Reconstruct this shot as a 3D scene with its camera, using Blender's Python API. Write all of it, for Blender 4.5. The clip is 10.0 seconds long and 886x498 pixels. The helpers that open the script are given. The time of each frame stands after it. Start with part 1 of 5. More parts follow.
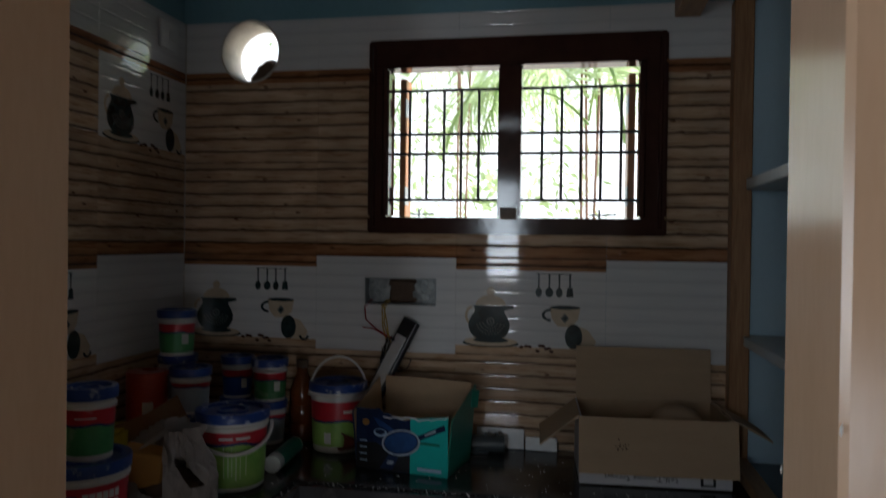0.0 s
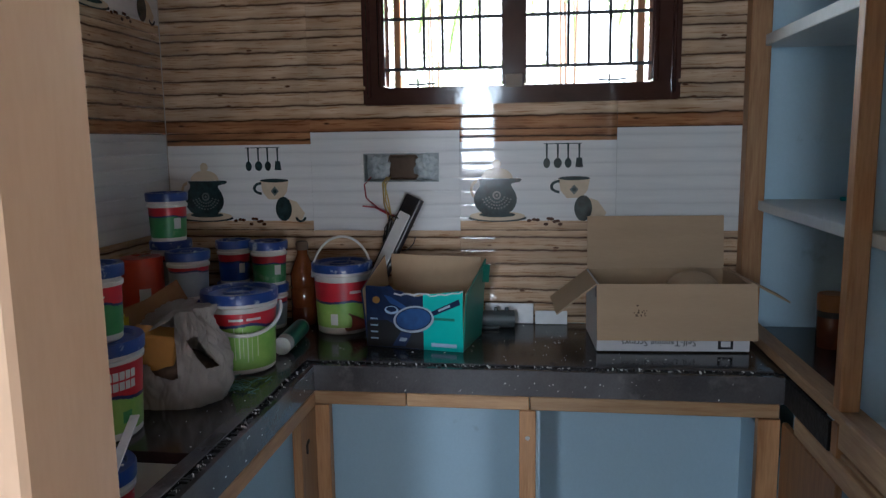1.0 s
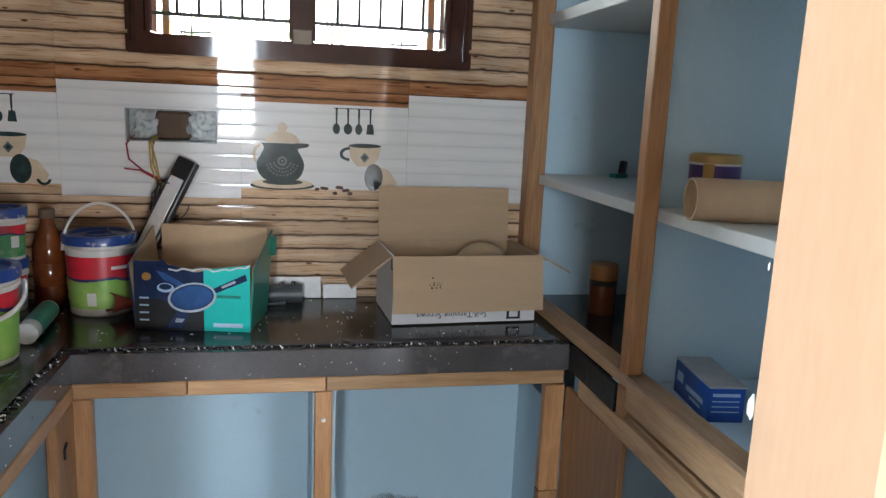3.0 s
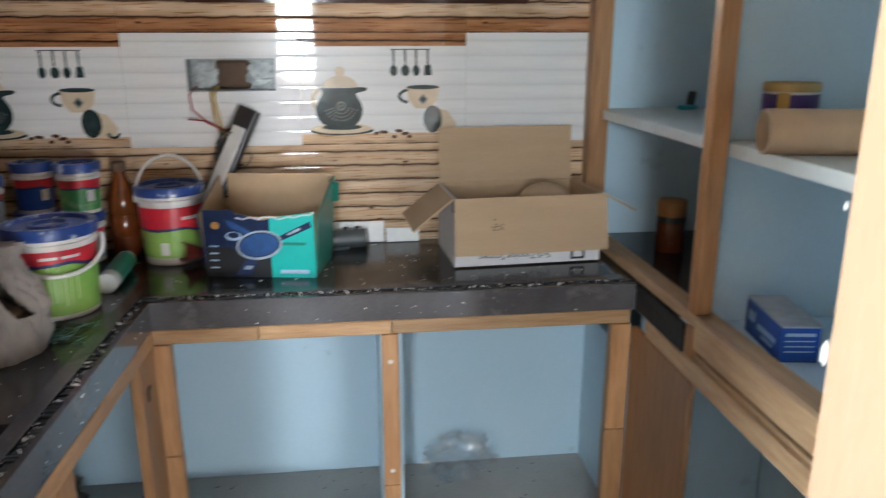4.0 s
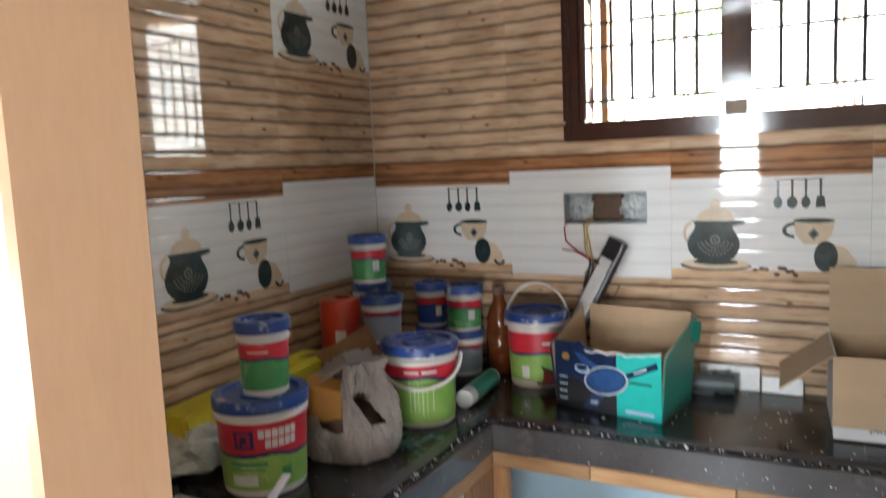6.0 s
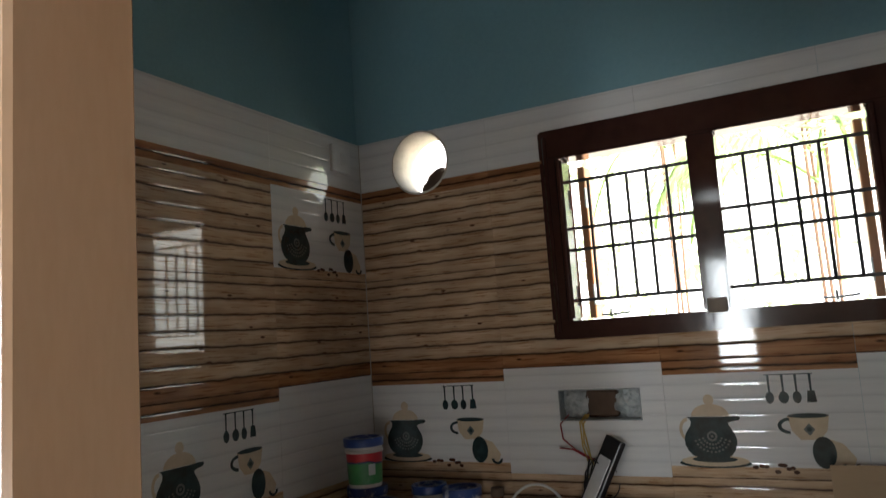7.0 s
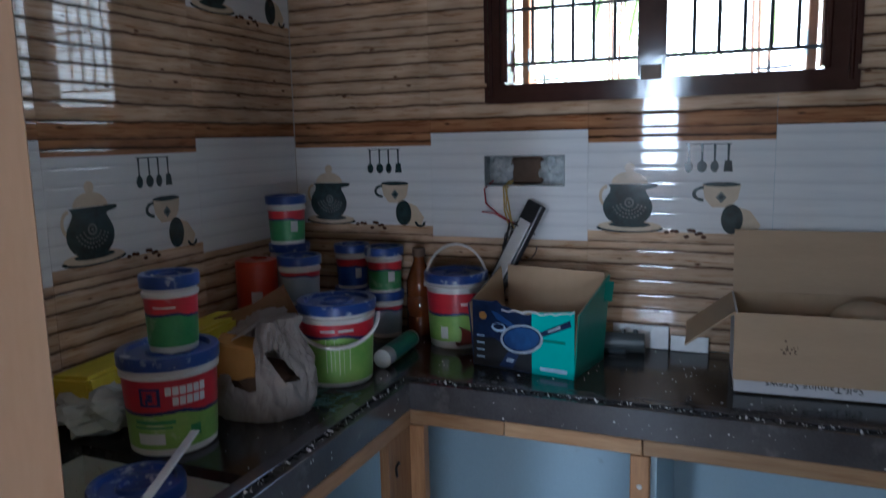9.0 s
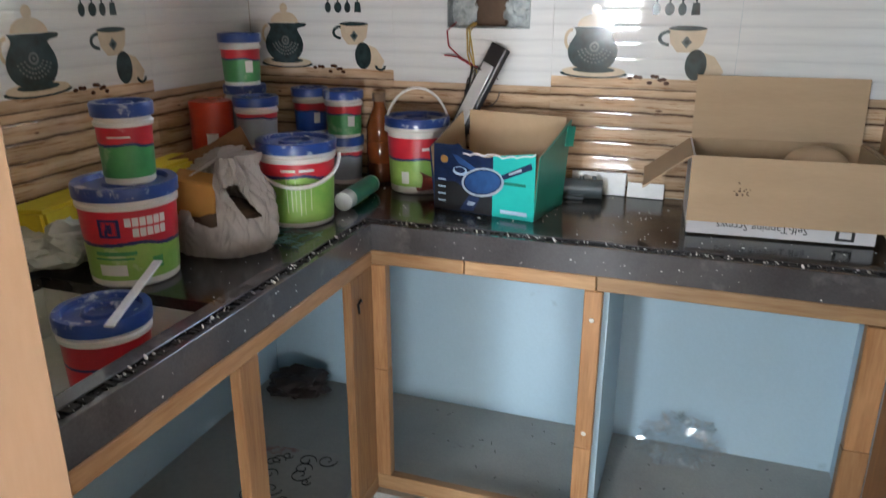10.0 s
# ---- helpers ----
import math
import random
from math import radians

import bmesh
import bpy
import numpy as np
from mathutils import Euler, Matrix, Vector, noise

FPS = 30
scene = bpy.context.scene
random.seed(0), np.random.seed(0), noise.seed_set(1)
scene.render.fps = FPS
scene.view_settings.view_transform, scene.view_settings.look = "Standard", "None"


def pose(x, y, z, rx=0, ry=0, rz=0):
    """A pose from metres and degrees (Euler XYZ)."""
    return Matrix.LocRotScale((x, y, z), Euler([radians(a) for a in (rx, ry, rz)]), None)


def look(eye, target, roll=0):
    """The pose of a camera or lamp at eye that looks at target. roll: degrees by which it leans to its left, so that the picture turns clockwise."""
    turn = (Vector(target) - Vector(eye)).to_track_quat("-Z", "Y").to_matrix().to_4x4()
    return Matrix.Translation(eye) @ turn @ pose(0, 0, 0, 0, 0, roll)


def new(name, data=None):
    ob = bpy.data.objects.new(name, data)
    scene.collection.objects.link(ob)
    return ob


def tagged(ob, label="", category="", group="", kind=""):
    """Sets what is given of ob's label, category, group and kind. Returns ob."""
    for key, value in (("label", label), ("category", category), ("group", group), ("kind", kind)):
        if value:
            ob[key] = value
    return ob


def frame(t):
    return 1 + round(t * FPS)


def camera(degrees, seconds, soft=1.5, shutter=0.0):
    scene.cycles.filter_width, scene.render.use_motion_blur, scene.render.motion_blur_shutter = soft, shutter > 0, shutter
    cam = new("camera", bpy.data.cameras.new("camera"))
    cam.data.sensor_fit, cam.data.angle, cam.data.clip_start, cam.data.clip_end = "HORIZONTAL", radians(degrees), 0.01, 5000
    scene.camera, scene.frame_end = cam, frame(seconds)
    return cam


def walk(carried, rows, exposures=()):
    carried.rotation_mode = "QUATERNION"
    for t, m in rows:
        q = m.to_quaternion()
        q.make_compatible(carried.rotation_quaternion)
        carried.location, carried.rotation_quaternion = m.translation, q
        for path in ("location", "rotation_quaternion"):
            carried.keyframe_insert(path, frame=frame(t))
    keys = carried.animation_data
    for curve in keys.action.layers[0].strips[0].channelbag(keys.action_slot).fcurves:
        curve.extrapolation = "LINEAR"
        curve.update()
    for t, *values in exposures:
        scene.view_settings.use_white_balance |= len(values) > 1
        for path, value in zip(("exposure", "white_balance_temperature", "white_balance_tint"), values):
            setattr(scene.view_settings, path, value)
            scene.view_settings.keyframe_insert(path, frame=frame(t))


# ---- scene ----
cam = camera(62.32, 10.0, soft=1.25, shutter=0.4)
PATH = [
    (0, (1.3024, -2.2555, 1.4898), (0.9364, -0.2894, 1.4706), 0.75),
    (0.5, (1.2187, -2.2028, 1.4233), (0.9588, -0.2289, 1.2328), -0.11),
    (1, (1.1667, -2.1887, 1.4077), (0.9014, -0.2278, 1.1169), -0.85),
    (1.5, (1.1551, -2.1779, 1.4217), (1.0023, -0.2135, 1.0786), 0.69),
    (2, (1.1094, -2.1469, 1.4176), (1.2192, -0.1744, 1.1062), 2.62),
    (2.5, (1.0710, -2.1166, 1.4014), (1.3844, -0.1670, 1.0838), 2.69),
    (2.7, (1.0636, -2.1004, 1.3955), (1.4478, -0.1652, 1.0679), 3.00),
    (3.8, (1.0670, -2.0734, 1.4169), (1.4219, -0.1734, 0.9032), 0.88),
    (4, (1.0748, -2.0725, 1.4081), (1.2987, -0.1591, 0.8711), -0.14),
    (4.5, (1.1340, -2.0335, 1.3631), (1.0471, -0.1163, 0.8001), 0.51),
    (5, (1.2359, -1.9908, 1.3882), (0.7261, -0.1639, 0.7538), 0.76),
    (5.5, (1.2661, -1.9759, 1.4161), (0.5181, -0.1960, 0.8939), -0.78),
    (6, (1.3058, -1.9871, 1.4668), (0.3645, -0.2371, 1.2403), -2.51),
    (6.2, (1.3190, -1.9885, 1.4844), (0.3661, -0.2329, 1.3851), -3.25),
    (7.3, (1.3575, -2.0214, 1.5571), (0.4429, -0.2634, 1.8268), -3.91),
    (7.5, (1.3636, -2.0082, 1.5591), (0.4550, -0.2387, 1.7676), -3.64),
    (8, (1.3477, -1.9961, 1.5201), (0.4583, -0.2048, 1.5342), -1.99),
    (8.5, (1.3430, -1.9800, 1.4784), (0.5139, -0.1658, 1.3330), -2.17),
    (9, (1.3277, -1.9727, 1.4273), (0.5610, -0.1501, 1.1266), -1.32),
    (9.5, (1.3295, -1.9848, 1.3788), (0.6163, -0.1794, 0.8973), -1.01),
    (10, (1.3167, -1.9901, 1.3645), (0.6904, -0.2044, 0.7173), 0.08),
]
walk(cam, [(t, look(eye, target, roll)) for t, eye, target, roll in PATH],
     exposures=[(0, 1.3, 5900, 10), (0.5, 2.1, 5600, 10), (1.0, 3.25, 5500, 10), (1.5, 4.2, 5800, 10), (2.0, 4.3, 5750, 10), (2.7, 4.1, 6000, 10), (3.8, 4.4, 6000, 10), (4.5, 4.57, 6450, 10), (5.0, 4.6, 6200, 10), (6.2, 4.4, 6200, 10),
               (7.3, 2.2, 6500, 10), (8.0, 2.0, 6400, 10), (8.5, 2.3, 5900, 10), (9.0, 3.1, 5050, 10), (9.5, 4.35, 5650, 10), (10, 4.55, 6150, 10)])

# ---- world, sun, large lights ----
world = bpy.data.worlds.new("world")
scene.world = world
world.use_nodes = True
wn = world.node_tree
sky = wn.nodes.new("ShaderNodeTexSky")
sky.sky_type, sky.sun_disc = "NISHITA", False
sky.sun_elevation, sky.sun_rotation = radians(50), radians(90)
sky.air_density, sky.dust_density = 1.0, 4.0
wn.nodes["Background"].inputs["Strength"].default_value = 0.15
wn.links.new(sky.outputs[0], wn.nodes["Background"].inputs["Color"])


def lamp(name, kind, m, energy, color, **more):
    data = bpy.data.lights.new(name, kind)
    data.energy, data.color = energy, color
    for key, value in more.items():
        if key == "size":
            data.shape, data.size, data.size_y = "RECTANGLE", value[0], value[1]
        if key == "angle":
            data.angle = value
    ob = new(name, data)
    ob.matrix_world = m
    return ob


# sun outside, daylight standing in the hall's narrow window opening, two unseen fill lamps
lamp("sun", "SUN", look((9, 3, 11), (0, 2.5, 0)), 4.5, (1.0, 0.96, 0.9), angle=radians(2))
lamp("hall_window_daylight", "AREA", look((0.54, -5.15, 1.60), (0.9, -1.0, 1.0)), 4.4, (0.90, 0.97, 1.0), size=(0.30, 0.95))
# low fill added behind the viewpoint to brighten cabinets and pails
lamp("hall_low_fill", "AREA", look((2.38, -5.15, 0.5), (0.9, -1.0, 0.5)), 3.9, (0.92, 0.97, 1.0), size=(0.95, 0.64))
# unseen west fill aimed at the shelves and right jamb
lamp("hall_west_fill", "AREA", look((-2.15, -3.0, 1.2), (1.9, -1.0, 1.1)), 10.5, (0.88, 0.96, 1.0), size=(1.1, 1.3))


# ---- materials ----
def mat(name, c1, c2=None, scale=6.0, rough=0.5, bump=0.1, stretch=(1, 1, 1), metal=0.0, fine=60.0, spread=(0.35, 0.65),
        coat=0.0, vary=0.0, dirt=None, dirt_scale=3.0, dirt_at=0.62):
    """Two-scale noise between two colours, with fine relief, roughness variation and optional stains."""
    m = bpy.data.materials.new(name)
    m.use_nodes = True
    t = m.node_tree
    b = t.nodes["Principled BSDF"]
    L = t.links.new
    tc = t.nodes.new("ShaderNodeTexCoord")
    mp = t.nodes.new("ShaderNodeMapping")
    mp.inputs["Scale"].default_value = stretch
    info = t.nodes.new("ShaderNodeObjectInfo")
    add = t.nodes.new("ShaderNodeVectorMath")
    add.operation = "ADD"
    mul = t.nodes.new("ShaderNodeMath")
    mul.operation = "MULTIPLY"
    mul.inputs[1].default_value = 37.0
    L(info.outputs["Random"], mul.inputs[0])
    L(tc.outputs["Object"], add.inputs[0])
    L(mul.outputs[0], add.inputs[1])
    L(add.outputs[0], mp.inputs[0])
    n1 = t.nodes.new("ShaderNodeTexNoise")
    n1.inputs["Scale"].default_value, n1.inputs["Detail"].default_value = scale, 5
    n2 = t.nodes.new("ShaderNodeTexNoise")
    n2.inputs["Scale"].default_value, n2.inputs["Detail"].default_value = fine, 4
    L(mp.outputs[0], n1.inputs["Vector"])
    L(mp.outputs[0], n2.inputs["Vector"])
    avg = t.nodes.new("ShaderNodeMix")
    avg.inputs[0].default_value = 0.35
    L(n1.outputs[0], avg.inputs[2])
    L(n2.outputs[0], avg.inputs[3])
    ramp = t.nodes.new("ShaderNodeValToRGB")
    ramp.color_ramp.elements[0].position, ramp.color_ramp.elements[1].position = spread
    c2 = c2 or tuple(v * 0.8 for v in c1)
    ramp.color_ramp.elements[0].color, ramp.color_ramp.elements[1].color = (*c2, 1), (*c1, 1)
    L(avg.outputs[0], ramp.inputs[0])
    col = ramp.outputs[0]
    if dirt:
        n3 = t.nodes.new("ShaderNodeTexNoise")
        n3.inputs["Scale"].default_value, n3.inputs["Detail"].default_value = dirt_scale, 8
        n3.inputs["Roughness"].default_value = 0.65
        L(add.outputs[0], n3.inputs["Vector"])
        r3 = t.nodes.new("ShaderNodeValToRGB")
        r3.color_ramp.elements[0].position, r3.color_ramp.elements[1].position = dirt_at, dirt_at + 0.08
        L(n3.outputs[0], r3.inputs[0])
        mx = t.nodes.new("ShaderNodeMix")
        mx.data_type = "RGBA"
        L(r3.outputs[0], mx.inputs[0])
        L(col, mx.inputs[6])
        mx.inputs[7].default_value = (*dirt, 1)
        col = mx.outputs[2]
    if vary:
        hv = t.nodes.new("ShaderNodeHueSaturation")
        mr = t.nodes.new("ShaderNodeMapRange")
        mr.inputs[3].default_value, mr.inputs[4].default_value = 1 - vary, 1 + vary
        L(info.outputs["Random"], mr.inputs[0])
        L(mr.outputs[0], hv.inputs["Value"])
        L(col, hv.inputs["Color"])
        col = hv.outputs[0]
    L(col, b.inputs["Base Color"])
    rr = t.nodes.new("ShaderNodeMapRange")
    rr.inputs[3].default_value, rr.inputs[4].default_value = rough * 0.75, min(1, rough * 1.25)
    L(n1.outputs[0], rr.inputs[0])
    L(rr.outputs[0], b.inputs["Roughness"])
    b.inputs["Metallic"].default_value = metal
    b.inputs["Coat Weight"].default_value = coat
    b.inputs["Coat Roughness"].default_value = 0.08
    if bump:
        bp = t.nodes.new("ShaderNodeBump")
        bp.inputs["Strength"].default_value, bp.inputs["Distance"].default_value = bump, 0.004
        L(avg.outputs[0], bp.inputs["Height"])
        L(bp.outputs[0], b.inputs["Normal"])
    return m


def info_shift(t, L):
    """A shift that differs from object to object."""
    info = t.nodes.new("ShaderNodeObjectInfo")
    mul = t.nodes.new("ShaderNodeMath")
    mul.operation = "MULTIPLY"
    mul.inputs[1].default_value = 23.0
    L(info.outputs["Random"], mul.inputs[0])
    return mul.outputs[0]


def log_print(name, light, dark, groove, pitch, phase=0.0, knots=True, big=0.0):
    """Glazed tile printed with stacked half logs: grain along the log, knots, dark joints."""
    m = mat(name, light, dark, scale=9, rough=0.035, bump=0.003, stretch=(0.5, 0.5, 7), fine=30, spread=(0.3, 0.62))
    t = m.node_tree
    b = t.nodes["Principled BSDF"]
    L = t.links.new
    base = b.inputs["Base Color"].links[0].from_socket
    tc = t.nodes.new("ShaderNodeTexCoord")
    warp = t.nodes.new("ShaderNodeTexNoise")
    warp.inputs["Scale"].default_value, warp.inputs["Detail"].default_value = (13, 4) if knots else (9, 2)
    L(tc.outputs["Object"], warp.inputs["Vector"])
    sep = t.nodes.new("ShaderNodeSeparateXYZ")
    L(tc.outputs["Object"], sep.inputs[0])

    def calc(op, a, c):
        n = t.nodes.new("ShaderNodeMath")
        n.operation = op
        for i, v in enumerate((a, c)):
            if isinstance(v, (int, float)):
                n.inputs[i].default_value = v
            else:
                L(v, n.inputs[i])
        return n.outputs[0]

    z = calc("ADD", sep.outputs[2], calc("MULTIPLY", calc("SUBTRACT", warp.outputs[0], 0.5), 0.013 if knots else 0.006))
    f = calc("FRACT", calc("DIVIDE", calc("ADD", z, phase + pitch * 20), pitch), 0)
    ramp = t.nodes.new("ShaderNodeValToRGB")
    e = ramp.color_ramp.elements
    steps = ((0.08, 0.55), (0.16, 0.84), (0.50, 1.0), (0.82, 0.95), (0.92, 0.70), (0.972, 0.08), (1.0, 0.0)) if knots else ((0.18, 0.76), (0.45, 1.0), (0.82, 0.92), (0.94, 0.58), (1.0, 0.04))
    e[0].position, e[0].color = 0.0, (0.0, 0.0, 0.0, 1)
    e[1].position, e[1].color = 0.036, (0.08, 0.08, 0.08, 1) if knots else (0.3, 0.3, 0.3, 1)
    for p, v in steps:
        k = e.new(p)
        k.color = (v, v, v, 1)
    L(f, ramp.inputs[0])
    mx = t.nodes.new("ShaderNodeMix")
    mx.data_type = "RGBA"
    L(ramp.outputs[0], mx.inputs[0])
    mx.inputs[6].default_value = (*groove, 1)
    L(base, mx.inputs[7])
    if not knots:
        L(mx.outputs[2], b.inputs["Base Color"])
        return m
    log_no = calc("FLOOR", calc("DIVIDE", calc("ADD", z, phase + pitch * 20), pitch), 0)
    tone = t.nodes.new("ShaderNodeTexNoise")                # each log has its own tone, slowly changing along it
    tone.inputs["Scale"].default_value, tone.inputs["Detail"].default_value = 1.0, 2
    where = t.nodes.new("ShaderNodeCombineXYZ")
    L(calc("MULTIPLY", calc("ADD", sep.outputs[0], info_shift(t, L)), 5.0), where.inputs[0])
    L(calc("MULTIPLY", log_no, 7.31), where.inputs[1])
    L(where.outputs[0], tone.inputs["Vector"])
    tr = t.nodes.new("ShaderNodeMapRange")
    tr.inputs[1].default_value, tr.inputs[2].default_value, tr.inputs[3].default_value, tr.inputs[4].default_value = 0.3, 0.7, 0.74, 1.16
    L(tone.outputs[0], tr.inputs[0])
    hv = t.nodes.new("ShaderNodeHueSaturation")
    L(tr.outputs[0], hv.inputs["Value"])
    L(mx.outputs[2], hv.inputs["Color"])
    crack = t.nodes.new("ShaderNodeTexNoise")               # dark drying cracks along the grain
    crack.inputs["Scale"].default_value, crack.inputs["Detail"].default_value, crack.inputs["Roughness"].default_value = 4.0, 6, 0.62
    cm_ = t.nodes.new("ShaderNodeMapping")
    cm_.inputs["Scale"].default_value = (2.2, 2.2, 46)
    L(tc.outputs["Object"], cm_.inputs[0])
    L(cm_.outputs[0], crack.inputs["Vector"])
    cr = t.nodes.new("ShaderNodeValToRGB")
    cr.color_ramp.elements[0].position, cr.color_ramp.elements[1].position = 0.39, 0.455
    cr.color_ramp.elements[0].color = (0.60, 0.47, 0.36, 1)
    L(crack.outputs[0], cr.inputs[0])
    mc = t.nodes.new("ShaderNodeMix")
    mc.data_type, mc.blend_type = "RGBA", "MULTIPLY"
    mc.inputs[0].default_value = 1.0
    L(hv.outputs[0], mc.inputs[6])
    L(cr.outputs[0], mc.inputs[7])
    vo = t.nodes.new("ShaderNodeTexVoronoi")
    vo.inputs["Scale"].default_value = 21
    mp = t.nodes.new("ShaderNodeMapping")
    mp.inputs["Scale"].default_value = (0.55, 0.55, 1.6)
    L(tc.outputs["Object"], mp.inputs[0])
    L(mp.outputs[0], vo.inputs["Vector"])
    kr = t.nodes.new("ShaderNodeValToRGB")
    kr.color_ramp.elements[0].position, kr.color_ramp.elements[1].position = 0.075 + big, 0.13 + big * 1.6
    L(vo.outputs["Distance"], kr.inputs[0])
    mk = t.nodes.new("ShaderNodeMix")
    mk.data_type = "RGBA"
    L(kr.outputs[0], mk.inputs[0])
    mk.inputs[6].default_value = (groove[0] * 1.6, groove[1] * 1.5, groove[2] * 1.4, 1)
    L(mc.outputs[2], mk.inputs[7])
    L(mk.outputs[2], b.inputs["Base Color"])
    return m


PITCH = 0.04
M_LOG = log_print("log_tile_print", (0.66, 0.49, 0.335), (0.48, 0.30, 0.17), (0.065, 0.032, 0.018), PITCH)
M_LOGEDGE = log_print("brown_log_print", (0.44, 0.215, 0.10), (0.24, 0.095, 0.038), (0.035, 0.015, 0.008), PITCH, big=0.03)
M_WHITE_TILE = log_print("white_ridged_tile", (0.74, 0.74, 0.73), (0.66, 0.66, 0.66), (0.61, 0.61, 0.61), PITCH, knots=False)
M_BLUE = mat("pale_blue_paint", (0.49, 0.635, 0.725), (0.44, 0.58, 0.665), scale=2.2, rough=0.33, bump=0.06, fine=120, dirt=(0.35, 0.46, 0.53), dirt_scale=5, dirt_at=0.66)
M_TEAL = mat("teal_wall_paint", (0.20, 0.38, 0.44), (0.17, 0.33, 0.39), scale=1.8, rough=0.5, bump=0.06, fine=90)
M_BEIGE = mat("beige_enamel_paint", (0.64, 0.42, 0.27), (0.59, 0.38, 0.235), scale=2.5, rough=0.22, bump=0.12, stretch=(3, 3, 0.6), fine=45, dirt=(0.30, 0.17, 0.10), dirt_scale=11, dirt_at=0.755)
M_HALL = mat("hall_wall_paint", (0.58, 0.49, 0.41), (0.54, 0.45, 0.37), scale=2, rough=0.6)
M_CEIL = mat("white_ceiling_paint", (0.75, 0.75, 0.73), scale=3, rough=0.8)
M_FLOOR = mat("grey_floor_tile", (0.22, 0.21, 0.20), (0.18, 0.17, 0.16), scale=5, rough=0.35)
M_CONCRETE = mat("grey_cement", (0.44, 0.44, 0.41), (0.34, 0.34, 0.32), scale=5, rough=0.75, bump=0.3, fine=150, dirt=(0.15, 0.14, 0.13), dirt_scale=14, dirt_at=0.66)
M_GRANITE = mat("black_granite", (0.034, 0.032, 0.030), (0.016, 0.015, 0.015), scale=14, rough=0.16, bump=0.03, fine=220, dirt=(0.10, 0.095, 0.085), dirt_scale=5, dirt_at=0.58)
M_FASCIA = mat("dark_grey_granite", (0.085, 0.080, 0.082), (0.055, 0.051, 0.053), scale=10, rough=0.13, bump=0.03, fine=200, dirt=(0.12, 0.112, 0.11), dirt_scale=7, dirt_at=0.58)
M_CHIP = mat("cement_crumb", (0.78, 0.76, 0.72), scale=60, rough=0.95)
M_ROUGHBLACK = mat("raw_black_stone_edge", (0.008, 0.0075, 0.0075), scale=60, rough=0.6, bump=0.6)
M_TEAK = mat("raw_teak_wood", (0.45, 0.285, 0.145), (0.30, 0.155, 0.065), scale=5, rough=0.5, bump=0.12, stretch=(1.2, 14, 14), fine=18, vary=0.18)
M_TEAK_Y = mat("raw_teak_wood_along", (0.46, 0.27, 0.13), (0.31, 0.155, 0.062), scale=5, rough=0.5, bump=0.12, stretch=(14, 1.2, 14), fine=18, vary=0.15)
M_TEAK_Z = mat("raw_teak_wood_upright", (0.43, 0.235, 0.105), (0.28, 0.13, 0.05), scale=5, rough=0.5, bump=0.12, stretch=(14, 14, 1.2), fine=18, vary=0.18)
M_PLANK = mat("pale_wood_plank", (0.52, 0.36, 0.20), (0.36, 0.22, 0.11), scale=5, rough=0.55, bump=0.15, stretch=(14, 1.2, 14), fine=18, vary=0.12)
M_WINFRAME = mat("dark_maroon_gloss_paint", (0.055, 0.022, 0.018), (0.035, 0.014, 0.012), scale=9, rough=0.08, bump=0.15, fine=30)
M_IRON = mat("window_bar_paint", (0.03, 0.028, 0.026), scale=30, rough=0.5)
M_SHUTTER = mat("varnished_shutter_wood", (0.34, 0.15, 0.06), (0.24, 0.10, 0.04), scale=6, rough=0.35, stretch=(8, 8, 1))
M_STEEL = mat("galvanised_steel", (0.46, 0.48, 0.48), (0.22, 0.25, 0.25), scale=45, rough=0.55, metal=0.6, bump=0.4)
M_CARD = mat("brown_cardboard", (0.46, 0.33, 0.21), (0.41, 0.29, 0.18), scale=3, rough=0.85, bump=0.08, stretch=(1, 1, 8), fine=40)
M_CARDIN = mat("cardboard_inside", (0.44, 0.31, 0.19), (0.39, 0.27, 0.16), scale=3, rough=0.88, bump=0.06, fine=50)
M_BOXWHITE = mat("white_carton_print", (0.68, 0.66, 0.66), (0.62, 0.60, 0.61), scale=4, rough=0.6)
M_INK = mat("black_ink", (0.010, 0.010, 0.012), scale=40, rough=0.6, bump=0)
M_TEALCARD = mat("teal_carton_print", (0.03, 0.50, 0.44), (0.025, 0.44, 0.39), scale=3, rough=0.3, bump=0.02)
M_GREENCARD = mat("dark_green_carton_side", (0.02, 0.22, 0.16), (0.015, 0.17, 0.125), scale=3, rough=0.3, bump=0.02)
M_NAVYCARD = mat("navy_carton_print", (0.012, 0.03, 0.10), (0.006, 0.012, 0.04), scale=7, rough=0.3, bump=0.02)
M_PANBLUE = mat("printed_pan_blue", (0.03, 0.10, 0.27), (0.015, 0.04, 0.14), scale=9, rough=0.3, bump=0)
M_PALEBLUE = mat("printed_pale_blue", (0.42, 0.56, 0.72), scale=9, rough=0.4, bump=0)
M_PVC = mat("white_pail_plastic", (0.72, 0.71, 0.68), (0.66, 0.65, 0.61), scale=5, rough=0.35, bump=0.03, dirt=(0.55, 0.52, 0.47), dirt_scale=9, dirt_at=0.66)
M_LID = mat("blue_lid_plastic", (0.022, 0.065, 0.27), (0.018, 0.05, 0.21), scale=6, rough=0.32, bump=0.05, dirt=(0.42, 0.46, 0.55), dirt_scale=26, dirt_at=0.575)
M_RED = mat("red_label_print", (0.58, 0.025, 0.045), (0.50, 0.02, 0.035), scale=5, rough=0.35, bump=0.01, dirt=(0.64, 0.30, 0.32), dirt_scale=16, dirt_at=0.64)
